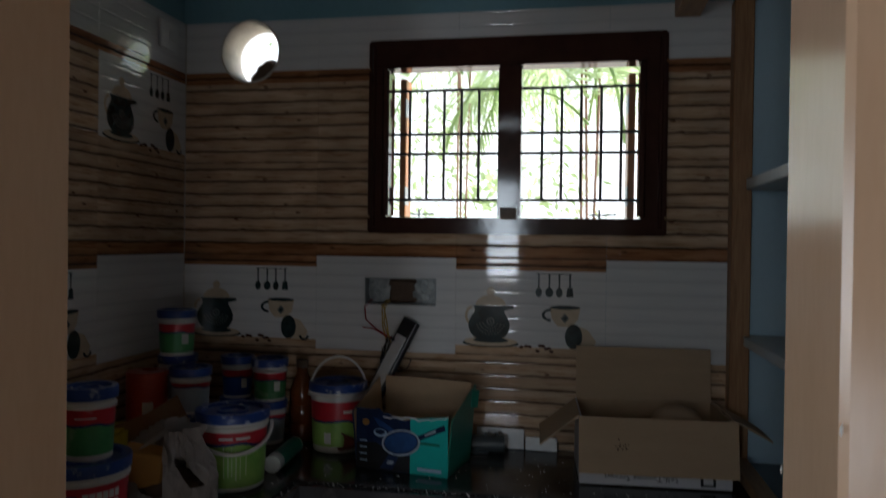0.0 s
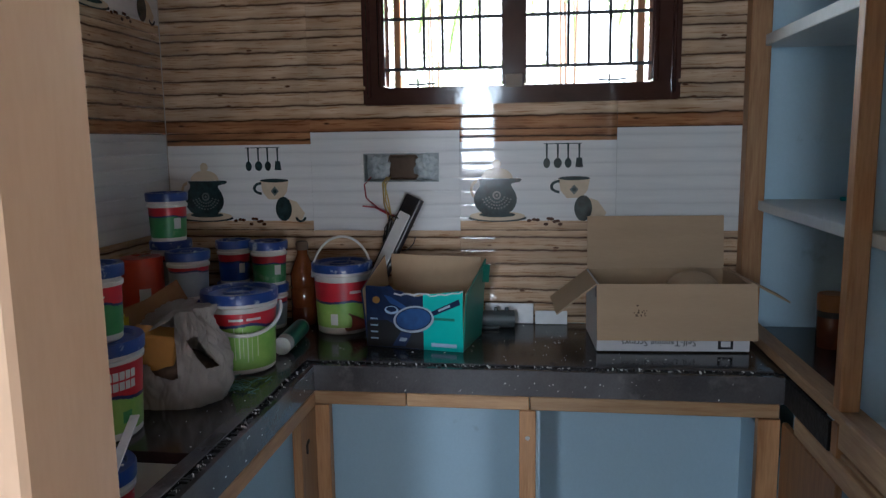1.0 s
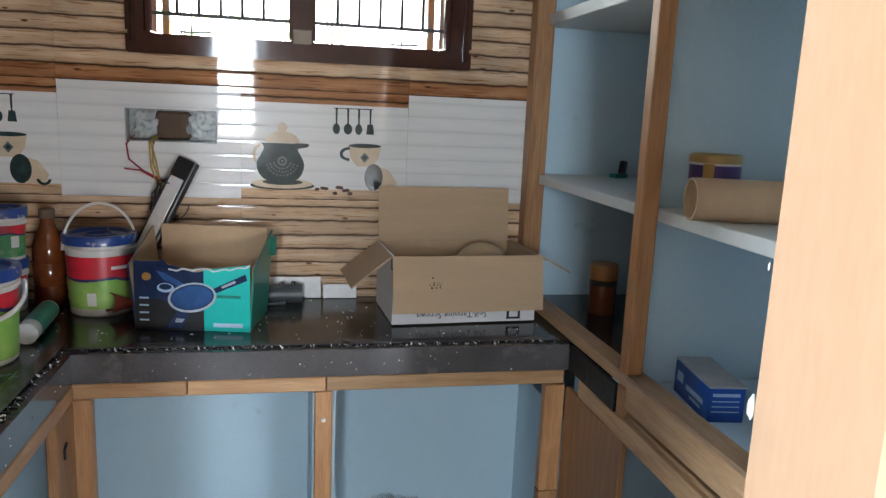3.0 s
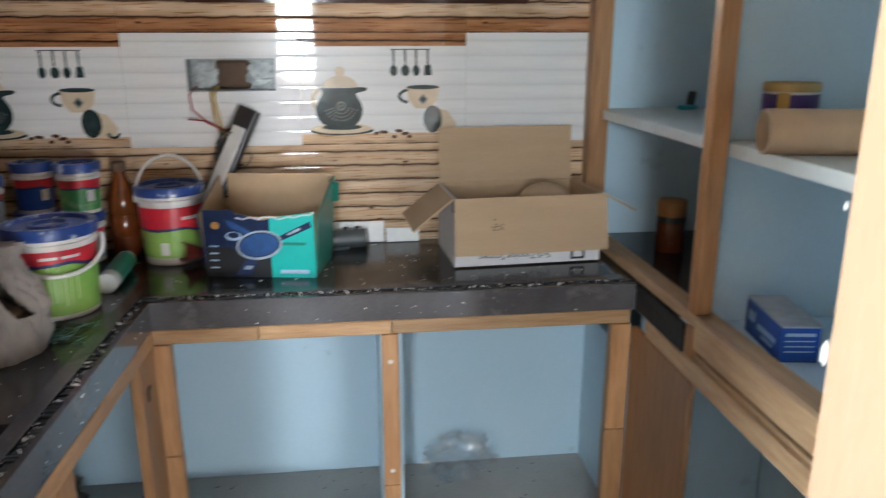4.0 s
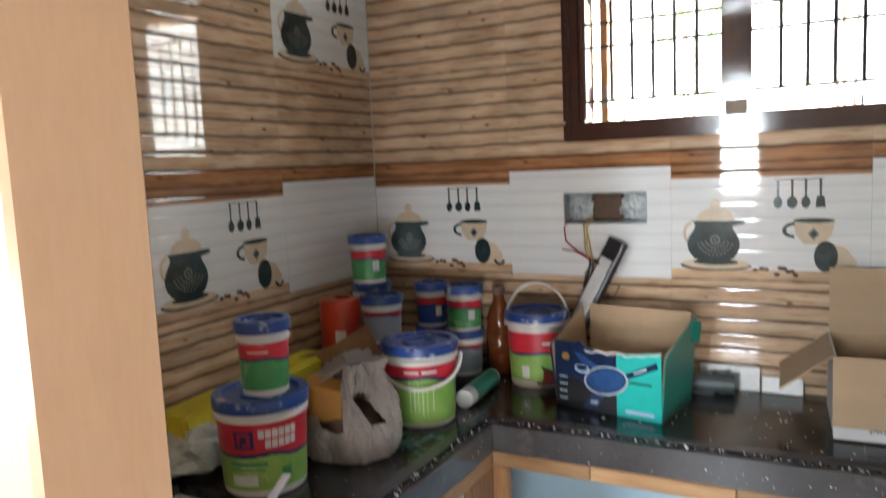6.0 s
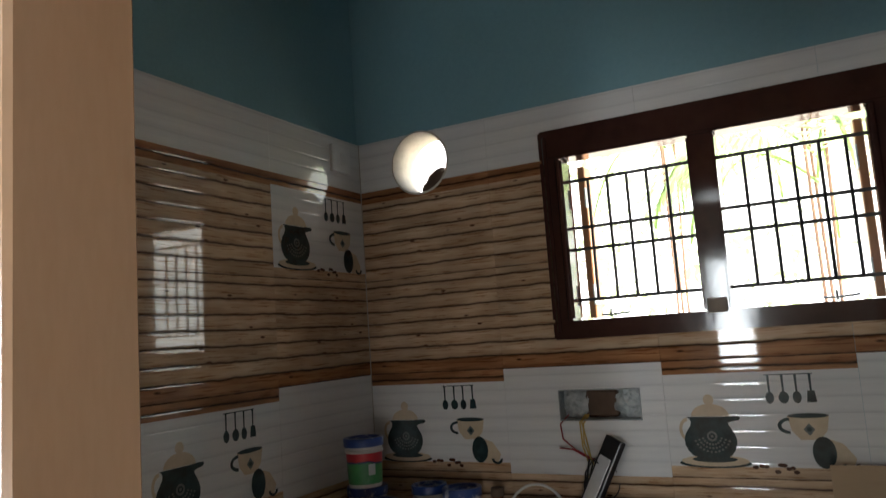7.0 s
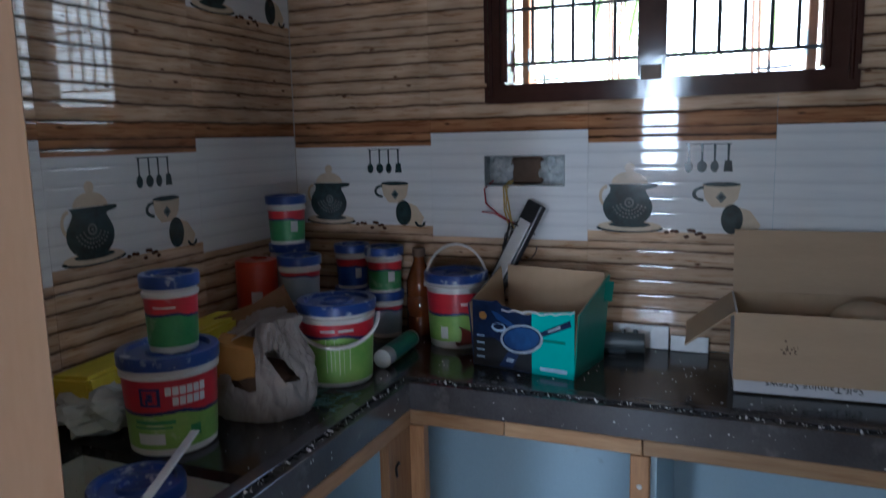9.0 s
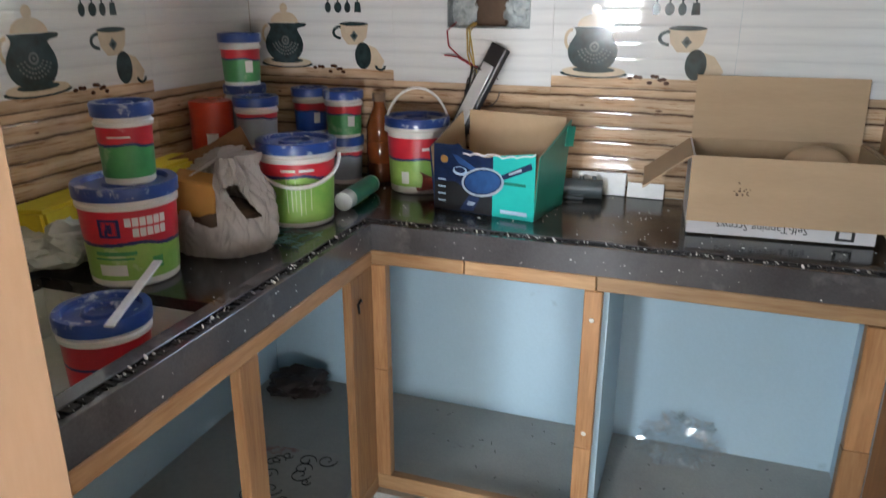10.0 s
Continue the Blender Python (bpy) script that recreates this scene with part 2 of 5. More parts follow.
M_GREEN = mat("green_label_print", (0.32, 0.50, 0.11), (0.20, 0.41, 0.08), scale=10, rough=0.35, bump=0.01, dirt=(0.46, 0.58, 0.28), dirt_scale=14, dirt_at=0.62)
M_GREEN2 = mat("mid_green_label_print", (0.075, 0.33, 0.11), (0.05, 0.25, 0.08), scale=14, rough=0.35, bump=0.01, dirt=(0.20, 0.40, 0.20), dirt_scale=18, dirt_at=0.60)
M_NAVY = mat("navy_label_print", (0.02, 0.03, 0.13), scale=9, rough=0.35, bump=0)
M_LABELWHITE = mat("white_label_print", (0.74, 0.74, 0.72), scale=12, rough=0.4, bump=0)
M_DRIP = mat("dried_paint_drip", (0.58, 0.66, 0.42), (0.50, 0.58, 0.34), scale=20, rough=0.5, bump=0.1)
M_GREYPAIL = mat("translucent_grey_plastic", (0.36, 0.42, 0.48), (0.28, 0.34, 0.41), scale=6, rough=0.35, bump=0.03)
M_AMBER = mat("amber_glass_bottle", (0.16, 0.045, 0.012), (0.10, 0.025, 0.008), scale=6, rough=0.12, bump=0.02)
M_ORANGE = mat("orange_red_tin", (0.50, 0.045, 0.012), (0.40, 0.03, 0.010), scale=5, rough=0.3, bump=0.02)
M_YELLOW = mat("yellow_sponge", (0.62, 0.52, 0.03), (0.52, 0.42, 0.02), scale=14, rough=0.9, bump=0.3)
M_BAG = mat("white_plastic_bag", (0.55, 0.49, 0.44), (0.40, 0.35, 0.31), scale=8, rough=0.4, bump=0.25, fine=30)
M_DUST = mat("white_cloth_rag", (0.60, 0.62, 0.58), (0.42, 0.48, 0.44), scale=8, rough=0.85, bump=0.3)
M_DARKCLOTH = mat("dark_brown_bag", (0.035, 0.022, 0.018), (0.02, 0.012, 0.01), scale=8, rough=0.4, bump=0.3)
M_OCHRE = mat("ochre_card", (0.42, 0.20, 0.04), scale=6, rough=0.7)
M_BLACKPL = mat("black_plastic", (0.02, 0.02, 0.022), scale=12, rough=0.35, bump=0.03)
M_GREYPL = mat("dark_grey_pvc", (0.07, 0.085, 0.09), scale=8, rough=0.35, bump=0.03)
M_WHITEPL = mat("white_plastic", (0.72, 0.72, 0.71), scale=8, rough=0.35, bump=0.02)
M_BEIGEPRINT = mat("cream_print", (0.62, 0.51, 0.37), (0.52, 0.42, 0.30), scale=25, rough=0.12, bump=0)
M_POTPRINT = mat("dark_green_pot_print", (0.025, 0.05, 0.052), (0.014, 0.022, 0.024), scale=30, rough=0.12, bump=0)
M_BEAN = mat("brown_bean_print", (0.07, 0.028, 0.014), scale=60, rough=0.12, bump=0)
M_POTGREY = mat("grey_motif_print", (0.13, 0.15, 0.145), scale=60, rough=0.12, bump=0)
M_MORTAR = mat("rough_mortar", (0.55, 0.52, 0.45), (0.42, 0.39, 0.33), scale=10, rough=0.9, bump=0.5)
M_HOLLOW = mat("brick_inside_box", (0.13, 0.085, 0.055), (0.09, 0.055, 0.035), scale=12, rough=0.9, bump=0.4)
M_BLUEBOX = mat("blue_carton_print", (0.012, 0.075, 0.36), (0.01, 0.055, 0.28), scale=4, rough=0.35, bump=0.02)
M_LEAF = mat("palm_leaf", (0.26, 0.36, 0.11), (0.17, 0.27, 0.07), scale=6, rough=0.45)


def see_through(m, share, color):
    """Lets light pass through thin leaves."""
    t = m.node_tree
    tr = t.nodes.new("ShaderNodeBsdfTranslucent")
    tr.inputs["Color"].default_value = (*color, 1)
    mx = t.nodes.new("ShaderNodeMixShader")
    mx.inputs[0].default_value = share
    t.links.new(t.nodes["Principled BSDF"].outputs[0], mx.inputs[1])
    t.links.new(tr.outputs[0], mx.inputs[2])
    t.links.new(mx.outputs[0], t.nodes["Material Output"].inputs["Surface"])


see_through(M_LEAF, 0.55, (0.50, 0.60, 0.34))
M_STEM = mat("reddish_palm_stem", (0.24, 0.13, 0.08), (0.16, 0.09, 0.05), scale=6, rough=0.6)
M_SOIL = mat("sandy_ground", (0.46, 0.41, 0.34), (0.38, 0.33, 0.26), scale=1.5, rough=0.95)
M_SHELFWHITE = mat("white_painted_slab", (0.62, 0.66, 0.66), (0.54, 0.58, 0.58), scale=4, rough=0.5, bump=0.08)


M_SINK = mat("pale_green_stone", (0.66, 0.69, 0.61), (0.58, 0.62, 0.54), scale=6, rough=0.14, dirt=(0.30, 0.30, 0.26), dirt_scale=8, dirt_at=0.68)


def clear_film(name):
    """Thin clear plastic: mostly see-through, with sharp glints on its creases."""
    m = bpy.data.materials.new(name)
    m.use_nodes = True
    t = m.node_tree
    t.nodes.remove(t.nodes["Principled BSDF"])
    gl = t.nodes.new("ShaderNodeBsdfGlossy")
    gl.inputs["Color"].default_value, gl.inputs["Roughness"].default_value = (0.95, 0.97, 1.0, 1), 0.12
    tr = t.nodes.new("ShaderNodeBsdfTransparent")
    tr.inputs["Color"].default_value = (0.99, 0.99, 0.99, 1)
    mx = t.nodes.new("ShaderNodeMixShader")
    mx.inputs[0].default_value = 0.16
    t.links.new(tr.outputs[0], mx.inputs[1])
    t.links.new(gl.outputs[0], mx.inputs[2])
    t.links.new(mx.outputs[0], t.nodes["Material Output"].inputs["Surface"])
    return m


M_FILM = clear_film("clear_plastic_film")


# ---- mesh helpers ----
def thing(name, x=0.0, y=0.0, z=0.0, rz=0.0, label="", category="", group="", kind=""):
    ob = new(name)
    ob.empty_display_size = 0.05
    ob.matrix_world = pose(x, y, z, 0, 0, rz)
    return tagged(ob, label, category, group, kind)


def finish(bm, name, mats, smooth=False, angle=None):
    me = bpy.data.meshes.new(name)
    bmesh.ops.recalc_face_normals(bm, faces=bm.faces)
    bm.to_mesh(me)
    bm.free()
    for m in mats if isinstance(mats, (list, tuple)) else [mats]:
        me.materials.append(m)
    if smooth:
        me.polygons.foreach_set("use_smooth", [True] * len(me.polygons))
        if angle:
            me.set_sharp_from_angle(angle=radians(angle))
    return me


def part(name, bm, material, parent, label="", smooth=False, angle=40, m=None):
    ob = new(name, finish(bm, name, material, smooth, angle))
    ob.parent = parent
    if m is not None:
        ob.matrix_basis = m
    return tagged(ob, label)


def solid(name, bm, material, label="", category="", kind="", smooth=False, m=None, group=""):
    ob = new(name, finish(bm, name, material, smooth, 40))
    if m is not None:
        ob.matrix_world = m
    return tagged(ob, label, category, group, kind)


def box(x0, x1, y0, y1, z0, z1, bevel=0.0, bm=None, seg=1):
    own = bmesh.new()
    bmesh.ops.create_cube(own, size=1)
    for v in own.verts:
        v.co = Vector((x0 + (v.co.x + 0.5) * (x1 - x0), y0 + (v.co.y + 0.5) * (y1 - y0), z0 + (v.co.z + 0.5) * (z1 - z0)))
    if bevel:
        bmesh.ops.bevel(own, geom=own.edges[:], offset=bevel, segments=seg, affect="EDGES")
    if bm is None:
        return own
    join(bm, own)
    return bm


def join(bm, other, m=None):
    me = bpy.data.meshes.new("tmp")
    if m is not None:
        other.transform(m)
    other.to_mesh(me)
    other.free()
    bm.from_mesh(me)
    bpy.data.meshes.remove(me)
    return bm


def lathe(profile, seg=48, bm=None, closed=False, mat_index=0):
    bm = bm or bmesh.new()
    rings = []
    for r, z in profile:
        if r < 1e-5:
            rings.append([bm.verts.new((0, 0, z))])
        else:
            rings.append([bm.verts.new((r * math.cos(2 * math.pi * i / seg), r * math.sin(2 * math.pi * i / seg), z)) for i in range(seg)])
    for a, b in zip(rings, rings[1:]):
        for i in range(seg):
            j = (i + 1) % seg
            vs = [a[i % len(a)], a[j % len(a)], b[j % len(b)], b[i % len(b)]]
            vs = list(dict.fromkeys(vs))
            if len(vs) > 2:
                f = bm.faces.new(vs)
                f.material_index = mat_index
    return bm


def tube(points, r, seg=10, bm=None, caps=True):
    bm = bm or bmesh.new()
    pts = [Vector(p) for p in points]
    prev = None
    for i, p in enumerate(pts):
        d = (pts[min(i + 1, len(pts) - 1)] - pts[max(i - 1, 0)]).normalized()
        u = d.orthogonal().normalized() if prev is None else (prev - d * prev.dot(d)).normalized()
        prev = u
        w = d.cross(u)
        ring = [bm.verts.new(p + (u * math.cos(2 * math.pi * k / seg) + w * math.sin(2 * math.pi * k / seg)) * r) for k in range(seg)]
        if i:
            for k in range(seg):
                bm.faces.new((last[k], last[(k + 1) % seg], ring[(k + 1) % seg], ring[k]))
        elif caps:
            bm.faces.new(ring)
        last = ring
    if caps:
        bm.faces.new(last)
    return bm


def disc(cx, cz, rx, rz, y, bm, mi=0, seg=24, a0=0.0, a1=360.0):
    """A flat oval, or a slice of one, facing -y."""
    vs = [bm.verts.new((cx + rx * math.cos(radians(a0 + (a1 - a0) * k / seg)), y, cz + rz * math.sin(radians(a0 + (a1 - a0) * k / seg)))) for k in range(seg + (a1 - a0 < 360))]
    f = bm.faces.new(vs)
    f.material_index = mi
    return bm


def flat(points, y, bm, mi=0):
    f = bm.faces.new([bm.verts.new((x, y, z)) for x, z in points])
    f.material_index = mi
    return bm


def cut(ob, cutters):
    """Cuts the cutters' bodies out of a mesh object for good."""
    for c in cutters:
        md = ob.modifiers.new("cut", "BOOLEAN")
        md.operation, md.object, md.solver = "DIFFERENCE", c, "EXACT"
    bpy.context.view_layer.update()
    me = bpy.data.meshes.new_from_object(ob.evaluated_get(bpy.context.evaluated_depsgraph_get()))
    ob.modifiers.clear()
    for f in me.polygons:
        f.use_smooth = False
    ob.data = me


# ---- the room ----
WX0, WX1, WZ0, WZ1 = 0.642, 1.552, 1.515, 2.120      # outer edge of the window frame
OX0, OX1, OZ0, OZ1 = 0.665, 1.53, 1.535, 2.10        # opening in the wall
HX, HZ, HR = 0.231, 2.107, 0.104                      # round vent hole
SX0, SX1, SZ0, SZ1 = 0.630, 0.862, 1.288, 1.374       # switch box
TOP = 2.205                                           # top of the tiling
XR, YS = 2.10, -1.60
CEIL = 2.95

cutter_window = new("cutter_a", finish(box(OX0, OX1, -0.3, 0.6, OZ0, OZ1), "cutter_a", []))
cb = lathe([(0, -0.3), (HR, -0.3), (HR, 0.6), (0, 0.6)], 40)
cb.transform(Matrix.Translation((HX, 0, HZ)) @ pose(0, 0, 0, -90, 0, 0))
cutter_hole = new("cutter_b", finish(cb, "cutter_b", []))
cutter_switch = new("cutter_c", finish(box(SX0, SX1, -0.3, 0.07, SZ0, SZ1), "cutter_c", []))

wall_north = solid("wall_north", box(-0.2, 2.3, 0.012, 0.13, 0, CEIL), M_TEAL, "blue-green painted masonry wall with tiling, window and vent", "wall", "structure")
cut(wall_north, [cutter_window, cutter_hole, cutter_switch])
wall_west = solid("wall_west", box(-0.2, -0.012, -1.486, 0.008, 0, CEIL), M_TEAL, "blue-green painted wall tiled with log-pattern tiles", "wall", "structure")
wall_east = solid("wall_east", box(XR, XR + 0.2, -1.485, 0.008, 0, CEIL), M_BLUE, "pale blue painted wall behind the open shelves", "wall", "structure")
solid("wall_niche", box(1.782, XR - 0.002, -0.001, 0.0115, 0.0, CEIL), M_BLUE, "pale blue painted wall beside the open shelves", "wall", "structure")
JL0, JL1, JLX = -1.487, -1.630, 0.714
JR0, JR1, JRX = -1.487, -1.651, 1.501
solid("wall_south_1", box(-0.2, JLX, JL1, JL0, 0, CEIL, 0.006), M_BEIGE, "beige enamel painted wall beside the doorway", "wall", "structure")
solid("wall_south_2", box(JRX, 2.3, JR1, JR0, 0, CEIL, 0.006), M_BEIGE, "beige enamel painted wall with chipped doorway edge", "wall", "structure")
solid("lintel", box(JLX + 0.002, JRX - 0.002, -1.66, -1.46, 2.1, CEIL), M_BEIGE, "beige painted wall above the doorway", "wall", "structure")
solid("floor", box(-0.2, 2.3, -1.665, 0.13, -0.298, 0.0), M_FLOOR, "grey tiled kitchen floor", "floor", "structure")
solid("hall_floor", box(-2.4, 4.4, -5.4, -1.667, -0.298, -0.0005), M_FLOOR, "grey tiled hall floor", "floor", "structure")
solid("ceiling", box(-0.2, 2.3, -1.665, 0.13, CEIL, CEIL + 0.12), M_CEIL, "white painted ceiling", "ceiling", "structure")
solid("hall_ceiling", box(-2.2, 4.2, -5.2, -1.6655, CEIL, CEIL + 0.12), M_CEIL, "white painted hall ceiling", "ceiling", "structure")
hv = bmesh.new()
box(-2.4, -2.2, -5.2, -3.6, 0, CEIL, bm=hv)
box(-2.4, -2.2, -2.4, -1.5, 0, CEIL, bm=hv)
# opening added in the unseen wall for the west fill lamp
box(-2.4, -2.2, -3.6, -2.4, 0, 0.75, bm=hv)
box(-2.4, -2.2, -3.6, -2.4, 2.15, CEIL, bm=hv)
solid("hall_wall_west", hv, M_HALL, "beige hall wall with an added fill-light opening", "wall", "structure")
he = bmesh.new()
box(4.2, 4.4, -5.2, -1.5, 0, CEIL, bm=he)
solid("hall_wall_east", he, M_HALL, "plain beige hall wall", "wall", "structure")
solid("hall_wall_north_1", box(-2.2, -0.202, -1.68, JL0, 0, CEIL), M_HALL, "beige hall wall beside the kitchen", "wall", "structure")
solid("hall_wall_north_2", box(2.302, 4.2, -1.68, JR0, 0, CEIL), M_HALL, "beige hall wall beside the kitchen", "wall", "structure")
hw = bmesh.new()
box(-2.4, 0.38, -5.4, -5.2, 0, CEIL, bm=hw)
box(0.38, 0.70, -5.4, -5.2, 2.1, CEIL, bm=hw)
box(0.38, 0.70, -5.4, -5.2, 0, 1.06, bm=hw)
box(0.70, 1.89, -5.4, -5.2, 0, CEIL, bm=hw)
# low opening added only to hold the fill lamp
box(1.89, 2.87, -5.4, -5.2, 0, 0.17, bm=hw)
box(1.89, 2.87, -5.4, -5.2, 0.83, CEIL, bm=hw)
box(2.87, 4.4, -5.4, -5.2, 0, CEIL, bm=hw)
solid("hall_wall_south", hw, M_HALL, "beige hall wall with a narrow window and an added low fill-light opening", "wall", "structure")

# ---- outside ----
solid("ground", box(-120, 120, -120, 120, -0.4, -0.3), M_SOIL, "pale sandy yard round the house", "ground", "structure")

haze = bpy.data.materials.new("bright_haze")
haze.use_nodes = True
ht = haze.node_tree
ht.nodes.remove(ht.nodes["Principled BSDF"])
em = ht.nodes.new("ShaderNodeEmission")
em.inputs["Color"].default_value, em.inputs["Strength"].default_value = (0.97, 1.0, 0.95, 1), 0.8
ht.links.new(em.outputs[0], ht.nodes["Material Output"].inputs["Surface"])
bm = bmesh.new()
arc = [(70 * math.cos(radians(q)), 70 * math.sin(radians(q))) for q in range(20, 161, 10)]
lo = [bm.verts.new((x, y, -0.4)) for x, y in arc]
hi = [bm.verts.new((x, y, 45)) for x, y in arc]
for k in range(len(arc) - 1):
    bm.faces.new((lo[k], lo[k + 1], hi[k + 1], hi[k]))
solid("backdrop", bm, haze, "bright white hazy sky beyond the yard", "sky", "structure")

# ---- wall tiles ----
TH = 0.012


def tile_mesh(name, w, z0, z1, kind):
    """A ridged wall tile of width w between two heights of its 0.30 m pattern, face towards -y."""
    zs = []
    deep = 0.0013 if kind == "log" else 0.0007
    for k in range(8):
        for f in (0.0, 0.03, 0.07, 0.12, 0.2, 0.5, 0.8, 0.88, 0.93, 0.97):
            e = min(f, 1 - f) / 0.12
            zs.append((PITCH * (k + f), deep * max(0.0, 1 - e) ** 2))
    zs = [p for p in zs if z0 - 1e-6 <= p[0] <= z1 + 1e-6]
    if zs[0][0] > z0 + 1e-5:
        zs.insert(0, (z0, zs[0][1]))
    if zs[-1][0] < z1 - 1e-5:
        zs.append((z1, zs[-1][1]))
    bm = bmesh.new()
    rows = [[bm.verts.new((x, d, z)) for x in (0.0003, w - 0.0003)] for z, d in zs]
    rim = [[bm.verts.new((x, d, z)) for x in (0.0003, w - 0.0003)] for z, d in zs]
    back = [[bm.verts.new((x, TH, z)) for x in (0.0003, w - 0.0003)] for z in (zs[0][0], zs[-1][0])]
    for a, b in zip(rows, rows[1:]):
        f = bm.faces.new((a[0], a[1], b[1], b[0]))
        f.smooth = True
    bm.faces.new((back[0][0], back[0][1], back[1][1], back[1][0]))
    bm.faces.new((rim[0][0], rim[0][1], back[0][1], back[0][0]))
    bm.faces.new((rim[-1][0], rim[-1][1], back[1][1], back[1][0]))
    for i in (0, 1):
        bm.faces.new([r[i] for r in rim] + [back[1][i], back[0][i]])
    return bm


tile_cache = {}


def tile(parent, u, w, row, z0, z1, kind, m, material):
    """One tile u metres along the wall from m's origin; z0, z1 within the tile."""
    key = (round(w, 3), round(z0, 4), round(z1, 4), kind, material.name)
    if key not in tile_cache:
        bm = tile_mesh("tile", w, z0, z1, kind)
        me = bpy.data.meshes.new("tile")
        bmesh.ops.recalc_face_normals(bm, faces=bm.faces)
        bm.to_mesh(me)
        bm.free()
        me.materials.append(material)
        tile_cache[key] = me
    ob = new("tile", tile_cache[key])
    ob.parent = parent
    ob.matrix_basis = m @ Matrix.Translation((u, 0, row))
    return ob


def kitchen_print(parent, s=1.0):
    """The printed picture of a highlighter tile: pot on a saucer, two cups, hanging ladles, beans. Local x along the tile."""
    y = -0.0008
    bm = bmesh.new()                                       # pot
    disc(0.105, 0.030, 0.088, 0.012, y, bm, 1)             # saucer shadow
    disc(0.105, 0.036, 0.083, 0.014, y - 0.0001, bm, 0)
    disc(0.105, 0.040, 0.055, 0.008, y - 0.0002, bm, 1)
    belly = ((0.042, 0.034), (0.050, 0.050), (0.062, 0.060), (0.076, 0.066), (0.090, 0.067), (0.104, 0.063), (0.117, 0.055), (0.126, 0.049), (0.135, 0.047), (0.142, 0.050), (0.147, 0.056))
    flat([(0.102 - w, z) for z, w in belly] + [(0.102 + w * 0.92, z) for z, w in reversed(belly)], y - 0.0003, bm, 1)
    flat([(0.138, 0.128), (0.152, 0.134), (0.172, 0.138), (0.178, 0.144), (0.172, 0.148), (0.140, 0.149)], y - 0.0004, bm, 1)
    disc(0.104, 0.148, 0.047, 0.032, y - 0.0005, bm, 0, 16, 0, 180)
    disc(0.104, 0.190, 0.013, 0.014, y - 0.0005, bm, 0, 16)
    disc(0.104, 0.098, 0.013, 0.013, y - 0.0005, bm, 2, 14)
    disc(0.104, 0.098, 0.008, 0.008, y - 0.0006, bm, 1, 14)
    disc(0.104, 0.098, 0.004, 0.004, y - 0.0007, bm, 2, 10)
    for ring_r, dots in ((0.024, 9), (0.034, 11), (0.044, 12)):
        for k in range(dots):
            q = radians(200 + 140 * k / (dots - 1))
            disc(0.104 + ring_r * math.cos(q), 0.100 + ring_r * 0.95 * math.sin(q), 0.0032, 0.0026, y - 0.0005, bm, 2, 6)
    ring = [(0.046 + 0.022 * math.cos(radians(a)), 0.115 + 0.030 * math.sin(radians(a))) for a in range(90, 271, 15)]
    inner = [(0.046 + 0.014 * math.cos(radians(a)), 0.115 + 0.021 * math.sin(radians(a))) for a in range(270, 89, -15)]
    flat(ring + inner, y - 0.0002, bm, 0)
    part("pot_print", bm, [M_BEIGEPRINT, M_POTPRINT, M_POTGREY], parent, "printed dark green pot on a saucer")
    bm = bmesh.new()                                       # cups
    flat([(0.285, 0.136), (0.377, 0.136), (0.370, 0.100), (0.352, 0.078), (0.310, 0.078), (0.292, 0.100)], y, bm, 0)
    disc(0.331, 0.136, 0.046, 0.006, y - 0.0001, bm, 1)
    ring = [(0.289 + 0.028 * math.cos(radians(a)), 0.112 + 0.020 * math.sin(radians(a))) for a in range(90, 271, 15)]
    inner = [(0.289 + 0.019 * math.cos(radians(a)), 0.112 + 0.012 * math.sin(radians(a))) for a in range(270, 89, -15)]
    flat(ring + inner, y - 0.0001, bm, 1)
    flat([(0.331, 0.118), (0.344, 0.103), (0.331, 0.088), (0.318, 0.103)], y - 0.0002, bm, 2)
    disc(0.331, 0.103, 0.006, 0.006, y - 0.0003, bm, 1, 10)
    flat([(0.355, 0.085), (0.400, 0.070), (0.425, 0.035), (0.415, 0.012), (0.385, 0.008), (0.352, 0.020)], y - 0.0003, bm, 0)
    disc(0.358, 0.048, 0.026, 0.038, y - 0.0004, bm, 1)
    ring = [(0.412 + 0.018 * math.cos(radians(a)), 0.022 + 0.016 * math.sin(radians(a))) for a in range(180, 361, 20)]
    inner = [(0.412 + 0.010 * math.cos(radians(a)), 0.022 + 0.009 * math.sin(radians(a))) for a in range(360, 179, -20)]
    flat(ring + inner, y - 0.0005, bm, 1)
    part("cup_print", bm, [M_BEIGEPRINT, M_POTPRINT, M_POTGREY], parent, "printed cream cups with dark rims", m=Matrix.Translation((0, 0, 0.011)))
    bm = bmesh.new()                                       # ladles
    flat([(0.243, 0.236), (0.352, 0.236), (0.352, 0.2385), (0.243, 0.2385)], y, bm, 0)
    for k, x in enumerate((0.251, 0.283, 0.313, 0.345)):
        flat([(x - 0.0022, 0.195), (x + 0.0022, 0.195), (x + 0.003, 0.236), (x - 0.003, 0.236)], y - 0.0001, bm, 0)
        if k == 3:
            flat([(x - 0.011, 0.168), (x + 0.011, 0.168), (x + 0.008, 0.196), (x - 0.008, 0.196)], y - 0.0002, bm, 0)
        else:
            disc(x, 0.181, 0.010 + 0.002 * (k == 1), 0.015, y - 0.0002, bm, 0, 14)
    part("ladle_print", bm, [M_POTPRINT], parent, "printed row of dark hanging ladles", m=Matrix.Translation((0, 0, 0.011)))
    bm = bmesh.new()                                       # beans
    rnd = random.Random(5)
